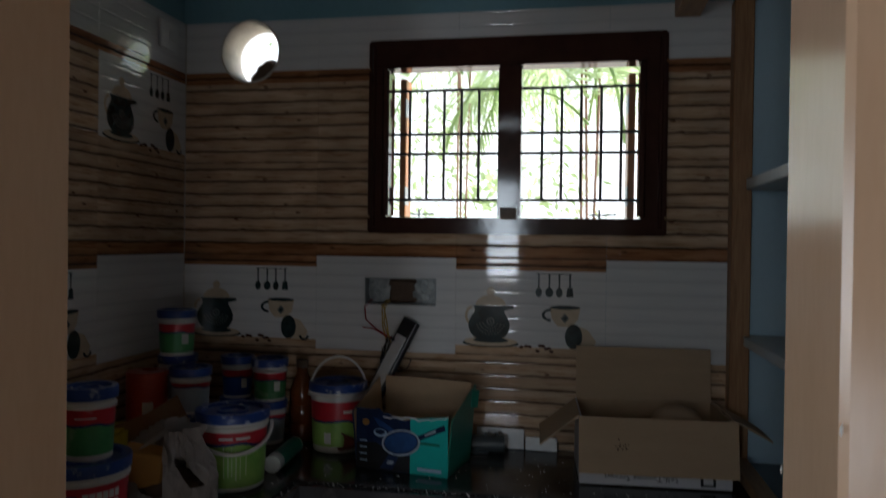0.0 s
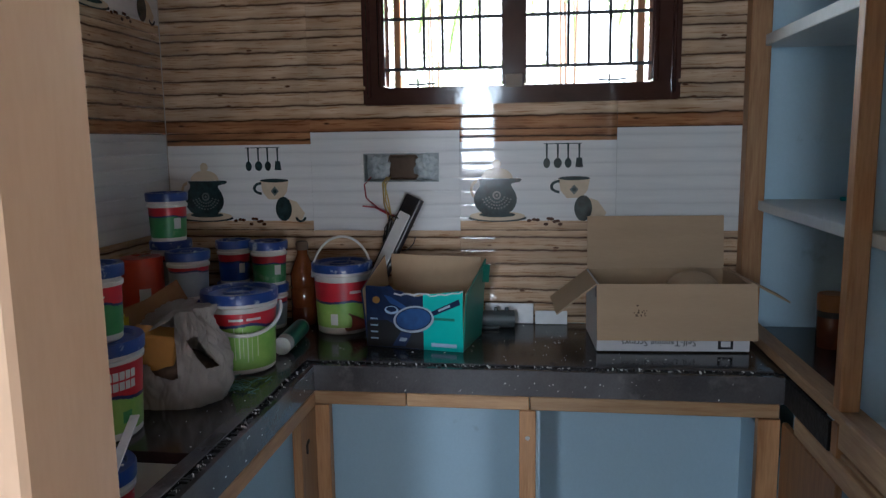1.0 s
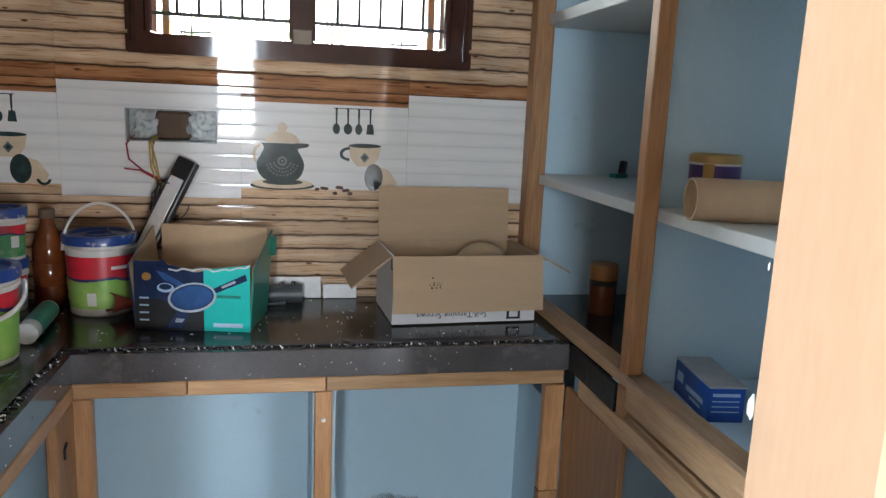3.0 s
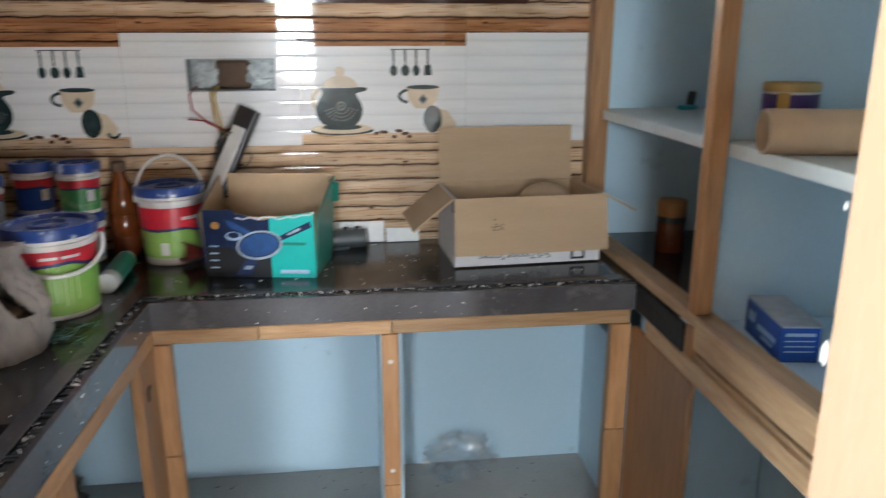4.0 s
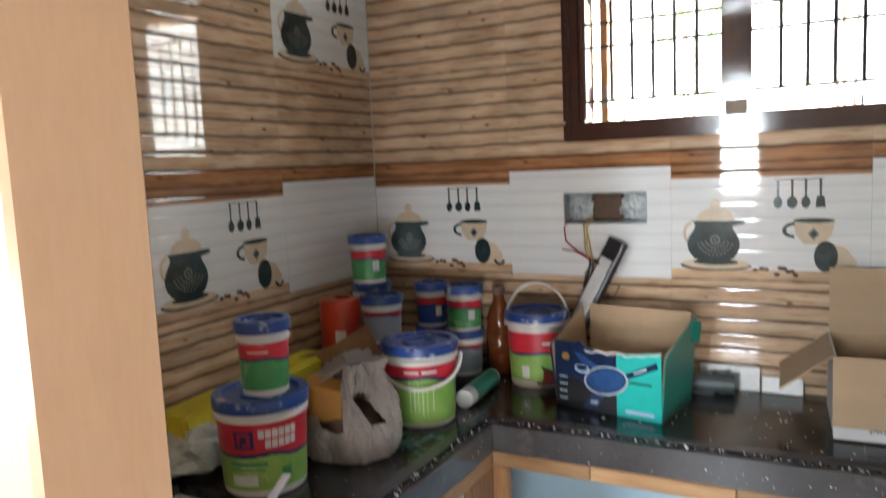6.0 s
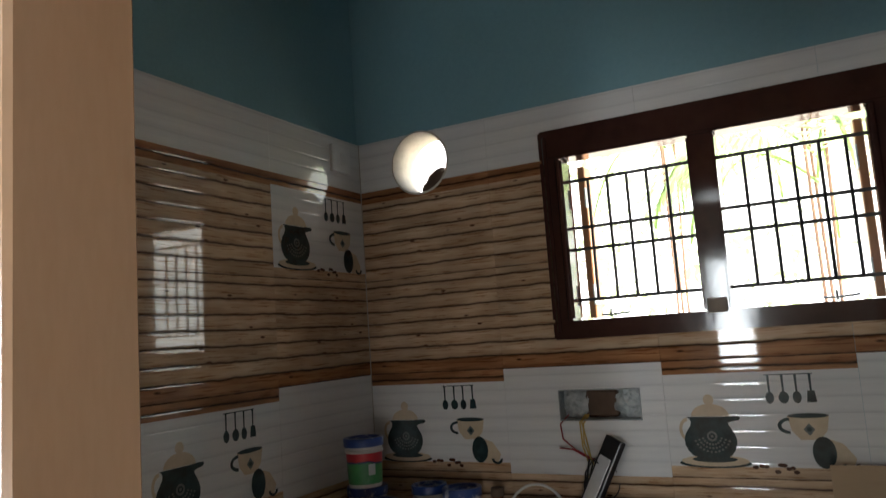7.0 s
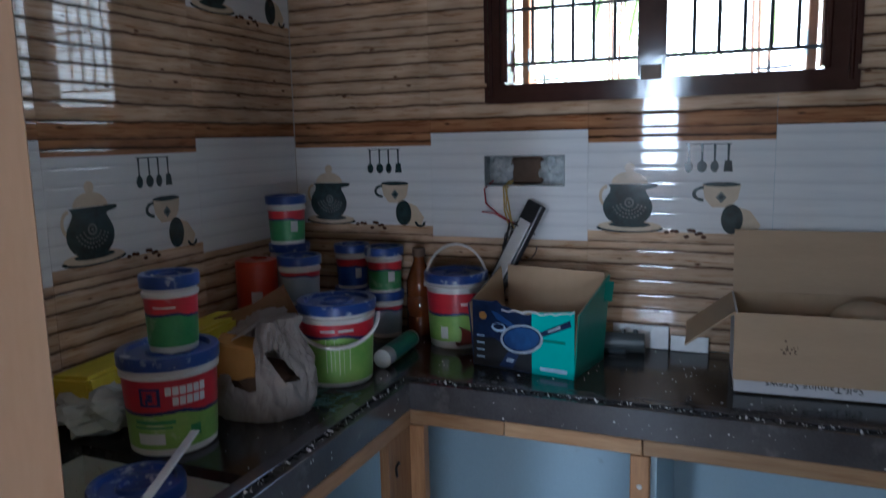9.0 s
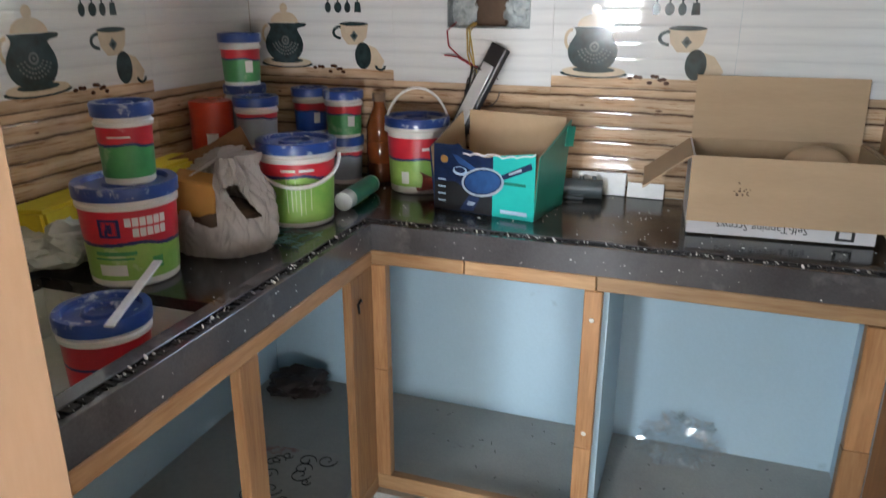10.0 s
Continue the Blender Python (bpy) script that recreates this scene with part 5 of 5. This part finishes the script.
tubeg = thing("sealant_tube", 0.497, -0.405, CT, 0, "white and green sealant cartridge lying on the counter", "tube")
tm = pose(0, 0, 0.0245, -90, 0, 4)
part("barrel", lathe([(0, 0.0), (0.020, 0.0), (0.0235, 0.0), (0.0235, 0.20), (0.021, 0.206), (0.008, 0.212), (0.006, 0.225), (0, 0.225)], 32), M_WHITEPL, tubeg, smooth=True, m=tm)
part("printed_sleeve", lathe([(0.0241, 0.035), (0.0241, 0.19)], 32), M_GREENCARD, tubeg, "dark green printed sleeve", smooth=True, m=tm)
part("print_bar", wrap_patch(0.0242, 0.0242, 0, 0, 0.2, 60, 130, 0.05, 0.15), M_GREEN, tubeg, smooth=True, m=tm)

pipe = thing("pipe_fitting", 1.035, -0.072, CT, 6, "dark grey plastic pipe fitting lying on the counter", "pipe")
pm = pose(-0.055, 0, 0.026, 0, 90, 0)
part("sleeve", lathe([(0.020, 0), (0.0255, 0), (0.0255, 0.11), (0.020, 0.11), (0.020, 0)], 32), M_GREYPL, pipe, smooth=True, m=pm)
for x in (0.0, 0.032):
    part("clip", lathe([(0, 0.0), (0.006, 0.0), (0.006, 0.012), (0, 0.013)], 12), M_GREYPL, pipe, smooth=True, m=pose(x, 0, 0.048))
part("base_lug", box(-0.075, 0.01, -0.028, 0.02, 0.0, 0.012, 0.004), M_GREYPL, pipe)

for x0, w, h, tilt, lab in ((1.000, 0.145, 0.060, -8, "white tile offcut leaning against the wall"), (1.150, 0.095, 0.040, -10, "small white tile offcut leaning against the wall")):
    solid("tile_offcut", box(0, w, -0.004, 0.004, 0, h, 0.001), M_WHITEPL, lab, "tile offcut", m=pose(x0, -0.022 - 0.004 * (w < 0.1), CT + 0.001, tilt, 0, 0), group="tile offcuts")

cup = thing("brown_cup", 0.640, -0.185, CT, 40, "small dark red-brown cup lying on its side", "cup")
part("cone", lathe([(0.012, 0.0), (0.026, 0.055), (0.0235, 0.055), (0.010, 0.004), (0, 0.004)], 28), mat("red_brown_plastic", (0.16, 0.03, 0.02), scale=8, rough=0.4), cup, smooth=True, m=pose(0.03, 0, 0.027, 0, -78, 0))

# plastic carrier bag with its hand hole, ochre card inside
bag = thing("carrier_bag", 0.372, -0.722, CT, 0, "crumpled off-white plastic bag with torn hand hole", "bag")
bm = bmesh.new()
nseg, nrow = 300, 130
rings = []
for j in range(nrow + 1):
    v = j / nrow
    ring = []
    for i in range(nseg):
        a = 2 * math.pi * i / nseg
        rad = 1.0 - 0.06 * (1 - min(1, v * 6)) - 0.50 * max(0, v - 0.35) ** 1.3
        x, y = 0.118 * rad * math.cos(a), 0.100 * rad * math.sin(a)
        lift = 0.200 * v * (1 - 0.25 * max(0, -math.cos(a - 0.6)) * v)
        p = Vector((x, y, lift))
        p += Vector((math.cos(a), math.sin(a), 0)) * (0.026 * noise.noise(Vector((a * 1.6 + 3, v * 3, 1))) + 0.030 * abs(noise.noise(Vector((a * 3.5, v * 4 + a * 2, 4)))) + 0.012 * abs(noise.noise(Vector((a * 8, v * 6 - a * 3, 7)))) - 0.012) * (0.3 + v)
        ring.append(bm.verts.new(p))
    rings.append(ring)
heading = math.atan2(-1.2, 0.95)
for j in range(nrow):
    for i in range(nseg):
        a = (2 * math.pi * (i + 0.5) / nseg - heading + math.pi) % (2 * math.pi) - math.pi
        v = (j + 0.5) / nrow
        slot = abs(a - 0.25 - (0.62 - v) * 1.1) < 0.17 and 0.40 < v < 0.75
        mouth = -1.20 < a < -0.22 and v > 0.44 + 0.10 * math.sin(a * 5)
        if not slot and not mouth:
            bm.faces.new((rings[j][i], rings[j][(i + 1) % nseg], rings[j + 1][(i + 1) % nseg], rings[j + 1][i]))
top = bm.verts.new((0.0, 0.0, 0.192))
for i in range(nseg):
    bm.faces.new((rings[-1][i], rings[-1][(i + 1) % nseg], top))
bmesh.ops.solidify(bm, geom=bm.faces[:], thickness=0.0012)
part("bag_skin", bm, M_BAG, bag, smooth=True)
part("card_inside", box(-0.045, 0.045, -0.03, 0.02, 0.0, 0.085, 0.004), M_OCHRE, bag, "ochre carton inside the bag", m=pose(-0.030, -0.040, 0.082, 14, 10, 20))
part("brown_base", lump((0.085, 0.07, 0.045), 4, 0.2), M_HOLLOW, bag, "dark contents", smooth=True, m=pose(0, 0, 0.055))

kraft = thing("kraft_sheet", 0.205, -0.505, CT, 25, "torn brown kraft board leaning behind the bag", "board")
bm = bmesh.new()
pts = [(-0.11, 0.0), (0.10, 0.0), (0.115, 0.09), (0.055, 0.212), (-0.02, 0.165), (-0.12, 0.13)]
lo = [bm.verts.new((x, 0.012 * math.sin(x * 20), z)) for x, z in pts]
hi = [bm.verts.new((x, 0.012 * math.sin(x * 20) + 0.004, z)) for x, z in pts]
bm.faces.new(lo)
bm.faces.new(hi)
for i in range(len(pts)):
    j = (i + 1) % len(pts)
    bm.faces.new((lo[i], lo[j], hi[j], hi[i]))
part("board", bm, mat("kraft_board", (0.30, 0.17, 0.085), (0.24, 0.13, 0.06), scale=6, rough=0.8), kraft, m=pose(0, 0, 0, -14, 0, 0))

rag = solid("white_rag", lump((0.095, 0.10, 0.048), 9, 0.5, 2.2), M_DUST, "crumpled white rag with green stains on the counter", "rag", smooth=True, m=Matrix.Translation((0.130, -0.915, CT + 0.040)))
sponge = solid("yellow_sponge", box(-0.055, 0.055, -0.26, 0.26, -0.030, 0.030, 0.008, seg=2), M_YELLOW, "long yellow foam block lying on the rag along the wall", "sponge", smooth=True, m=pose(0.085, -0.705, CT + 0.090, 2, -4, 0))
red_jug = solid("red_tub", lathe([(0, 0), (0.05, 0), (0.052, 0.004), (0.055, 0.10), (0.05, 0.104), (0, 0.104)], 32), M_RED, "red plastic tub half hidden behind the pails", "tub", smooth=True, m=Matrix.Translation((0.262, -0.455, CT)))
stick = solid("stirring_stick", box(-0.008, 0.008, -0.105, 0.105, -0.002, 0.002, 0.001), M_WHITEPL, "flat white stirring stick lying across a pail lid", "stick")
a_, b_ = Vector((0.505, -1.190, 0.901)), Vector((0.452, -1.035, 0.925))
d_ = (b_ - a_).normalized()
stick.matrix_world = Matrix.Translation((a_ + b_) / 2) @ d_.to_track_quat("Y", "Z").to_matrix().to_4x4()
netting = bmesh.new()
rnd = random.Random(21)
for k in range(26):
    c = Vector((rnd.uniform(0.40, 0.53), rnd.uniform(-0.72, -0.60), CT + 0.003))
    pts = [c + Vector((rnd.uniform(-0.03, 0.03), rnd.uniform(-0.03, 0.03), rnd.uniform(0, 0.008))) for _ in range(4)]
    tube(pts, 0.0009, 4, netting)
solid("thread_tangle", netting, mat("teal_thread", (0.10, 0.22, 0.20), scale=20, rough=0.7), "tangle of teal threads beside the bag", "thread", "stuff", smooth=True)

# ---- shelf contents ----
tin2 = thing("milk_tin", 1.853, -0.812, 1.2315, 185, "round tin with gold lid and purple and white print", "tin")
TIN = Matrix.Diagonal((0.81, 0.81, 1.11, 1))
part("can", lathe([(0, 0), (0.056, 0), (0.058, 0.003), (0.058, 0.092), (0, 0.092)], 40), M_LABELWHITE, tin2, smooth=True, m=TIN)
part("purple_band", shell(0.0586, 0.0586, 0.055, 0.082, lambda a, v: 0), [mat("purple_print", (0.05, 0.025, 0.14), scale=10, rough=0.3)], tin2, smooth=True, m=TIN)
part("gold_stripe", wrap_patch(0.0592, 0.0592, 0, 0, 0.09, 28, 52, 0.004, 0.085), mat("gold_print", (0.45, 0.28, 0.06), scale=10, rough=0.3), tin2, smooth=True, m=TIN)
part("lid", lathe([(0.060, 0.086), (0.0605, 0.088), (0.0605, 0.098), (0.058, 0.100), (0.052, 0.097), (0, 0.097)], 40), mat("gold_lid", (0.50, 0.36, 0.14), scale=10, rough=0.3, metal=0.6), tin2, "gold lid", smooth=True, m=TIN)
core = thing("cardboard_core", 1.742, -0.925, 1.2315, 0, "thick brown cardboard tube lying on the shelf slab", "tube")
cm = pose(0, 0, 0.0375, 0, 90, 0)
part("core", lathe([(0.033, 0.0), (0.0375, 0.0), (0.0375, 0.28), (0.033, 0.28), (0.033, 0.0)], 40), M_CARD, core, smooth=True, m=pose(0, 0, 0, 0, 0, -12) @ cm)
part("tape_patch", wrap_patch(0.0376, 0.0376, 0, 0, 0.3, 100, 150, 0.11, 0.17), M_HOLLOW, core, "brown tape patch", smooth=True, m=pose(0, 0, 0, 0, 0, -12) @ cm)
jar = thing("spice_jar", 1.922, -0.205, CT, 0, "brown glass jar with orange lid and dark band", "jar")
part("glass", lathe([(0, 0), (0.036, 0), (0.038, 0.004), (0.038, 0.085), (0.034, 0.092), (0, 0.092)], 32), M_AMBER, jar, smooth=True)
part("band", lathe([(0.0385, 0.082), (0.0390, 0.084), (0.0390, 0.096), (0.0385, 0.098)], 32), M_BLACKPL, jar, smooth=True)
part("lid", lathe([(0.038, 0.097), (0.039, 0.099), (0.039, 0.138), (0.036, 0.142), (0, 0.142)], 32), mat("orange_brown_lid", (0.34, 0.15, 0.04), scale=8, rough=0.4), jar, "orange-brown lid", smooth=True)
bbox = thing("blue_carton", 1.808, -0.945, CT, -8, "small blue printed carton with grey top", "carton")
part("body", box(0.0, 0.070, 0.0, 0.160, 0.0, 0.066, 0.001), M_BLUEBOX, bbox)
part("top_flap", box(-0.001, 0.071, -0.002, 0.161, 0.0665, 0.070, 0.001), mat("grey_card_print", (0.40, 0.43, 0.45), (0.28, 0.30, 0.33), scale=12, rough=0.6), bbox, "grey card top", m=pose(0, 0, 0, 1, 0, 0))
for k, (y0, y1, z0, z1) in enumerate(((0.02, 0.10, 0.026, 0.036), (0.03, 0.08, 0.014, 0.020), (0.115, 0.145, 0.03, 0.05))):
    part("print_bar", box(-0.0010, -0.0004, y0, y1, z0, z1), M_PALEBLUE, bbox)
for z in (0.050, 0.040, 0.030, 0.020):
    part("print_bar", box(0.008, 0.060, -0.0010, -0.0004, z, z + (0.006 if z > 0.045 else 0.002)), M_PALEBLUE, bbox)
clip = thing("teal_clip", 2.000, -0.075, 1.2315, 30, "small teal and black plastic clip", "clip")
part("base", box(-0.03, 0.03, -0.015, 0.015, 0.0, 0.012, 0.004), mat("teal_plastic", (0.01, 0.30, 0.34), scale=8, rough=0.3), clip)
part("arm", box(-0.006, 0.010, -0.01, 0.01, 0.012, 0.05, 0.003), M_BLACKPL, clip, m=pose(0.01, 0, 0, 0, 12, 0))

# ---- under the counters ----
dark = solid("dark_bag", lump((0.098, 0.062, 0.044), 2, 0.5, 2.3), M_DARKCLOTH, "dark brown crumpled bag on the cabinet floor", "bag", smooth=True, m=pose(0.150, -0.115, 0.118 + 0.040, 0, 0, 15))
film_bm = lump((0.100, 0.055, 0.075), 6, 0.65, 3.4, 4)
for v in film_bm.verts:
    v.co.z = max(v.co.z, -0.048)
solid("plastic_wrap", film_bm, M_FILM, "crumpled clear plastic wrap on the cabinet floor", "plastic wrap", smooth=False, m=pose(1.355, -0.075, 0.118 + 0.05))
mat_ob = thing("patterned_tile", 0.285, -0.56, 0.1185, 8, "pale tile with dark scroll pattern lying on the cabinet floor", "tile")
part("slab", box(-0.26, 0.26, -0.16, 0.15, 0, 0.008, 0.002), mat("pale_scroll_tile", (0.44, 0.42, 0.38), (0.36, 0.34, 0.31), scale=6, rough=0.4, dirt=(0.28, 0.10, 0.08), dirt_scale=5, dirt_at=0.66), mat_ob)
sc = bmesh.new()
rnd = random.Random(8)
for k in range(14):
    cx, cy, r0, s = rnd.uniform(-0.02, 0.23), rnd.uniform(-0.13, 0.12), rnd.uniform(0.014, 0.034), rnd.choice((-1, 1))
    tube([(cx + r0 * (1 - q / 22) * math.cos(s * q * 0.42), cy + r0 * (1 - q / 22) * math.sin(s * q * 0.42), 0.0088) for q in range(18)], 0.0016, 4, sc)
part("scroll_print", sc, M_INK, mat_ob, "dark printed scrolls", smooth=True)
bits = bmesh.new()
rnd = random.Random(4)
for k in range(44):
    o = box(-0.001 - 0.011 * rnd.random() ** 2, 0.004 * rnd.random(), -0.0006 - 0.002 * rnd.random() ** 2, 0.0008, 0.0, 0.0014)
    join(bits, o, pose(rnd.uniform(0.62, 1.68), rnd.uniform(-0.43, -0.03), 0.1182, 0, 0, rnd.random() * 360))
solid("floor_debris", bits, M_BLACKPL, "dark scraps scattered on the cement cabinet floor", "debris", "stuff")


# ---- garden outside the window ----
def frond(length, droop, leaflets, rnd):
    bm = bmesh.new()
    pts = [Vector((0, length * k / 14 * (1 - 0.25 * (k / 14) ** 2), length * 0.42 * (k / 14) - droop * (k / 14) ** 2.2)) for k in range(15)]
    tube(pts, 0.012, 5, bm)
    for k in range(leaflets):
        q = 0.15 + 0.85 * k / leaflets
        i = min(13, int(q * 14))
        p = pts[i].lerp(pts[i + 1], q * 14 - i)
        for s in (-1, 1):
            l = (0.42 * math.sin(math.pi * min(1, q * 0.9 + 0.1)) + 0.1) * rnd.uniform(0.8, 1.1)
            tip = p + Vector((s * l * 0.75, l * 0.45, -l * rnd.uniform(0.35, 0.8)))
            m1 = p.lerp(tip, 0.5) + Vector((0, 0.012, 0.05))
            a, b = Vector((0, 0.016, 0.0)), Vector((0, -0.016, 0.004))
            vs = [bm.verts.new(v) for v in (p + a * 0.5, m1 + a, tip, m1 + b, p + b * 0.5)]
            bm.faces.new(vs)
    return bm


def palm(x, y, h, n, seed, label):
    rnd = random.Random(seed)
    t = thing("palm_tree", x, y, -0.3, rnd.random() * 360, label, "palm tree", "garden palms")
    bm = bmesh.new()
    for k in range(3):
        a = k * 2.1
        tube([(0.10 * math.cos(a), 0.10 * math.sin(a), 0), (0.05 * math.cos(a), 0.05 * math.sin(a), h * 0.5), (0.09 * math.cos(a + 0.4), 0.09 * math.sin(a + 0.4), h)], 0.011, 8, bm)
    part("trunk", bm, M_STEM, t, smooth=True)
    for k in range(n):
        part("frond", frond(rnd.uniform(1.3, 1.9), rnd.uniform(0.9, 1.7), 26, rnd), M_LEAF, t, m=pose(0, 0, h * rnd.uniform(0.82, 1.0), rnd.uniform(-10, 25), 0, 360 * k / n + rnd.uniform(-15, 15)))
    return t


# sunlit shrubs filling the far side of the yard
rnd = random.Random(31)
verts, faces = [], []
for k in range(70):
    c = Vector((rnd.uniform(-4.5, 6.5), rnd.uniform(7.0, 11.0), rnd.uniform(0.6, 4.6)))
    for q in range(70):
        d = Vector((rnd.gauss(0, 1), rnd.gauss(0, 1), rnd.gauss(0, 1)))
        p = c + d * 0.28
        u = Vector((rnd.gauss(0, 1), rnd.gauss(0, 1), rnd.gauss(0, 1) - 0.6)).normalized() * rnd.uniform(0.10, 0.22)
        w = u.cross(Vector((rnd.gauss(0, 1), rnd.gauss(0, 1), rnd.gauss(0, 1)))).normalized() * rnd.uniform(0.02, 0.045)
        n0 = len(verts)
        verts += [p, p + u * 0.5 + w, p + u, p + u * 0.5 - w]
        faces.append((n0, n0 + 1, n0 + 2, n0 + 3))
me = bpy.data.meshes.new("shrub_foliage")
me.from_pydata([tuple(v) for v in verts], [], faces)
me.materials.append(M_LEAF)
tagged(new("shrub_foliage", me), "bright sunlit green foliage beyond the window", "foliage", kind="stuff")
palm(1.36, 3.7, 3.3, 12, 3, "clump palm with reddish stems and drooping green fronds")
palm(0.1, 5.2, 4.2, 10, 5, "tall palm with drooping green fronds beyond the window")
palm(3.1, 6.2, 4.0, 10, 7, "palm with drooping green fronds in the yard")
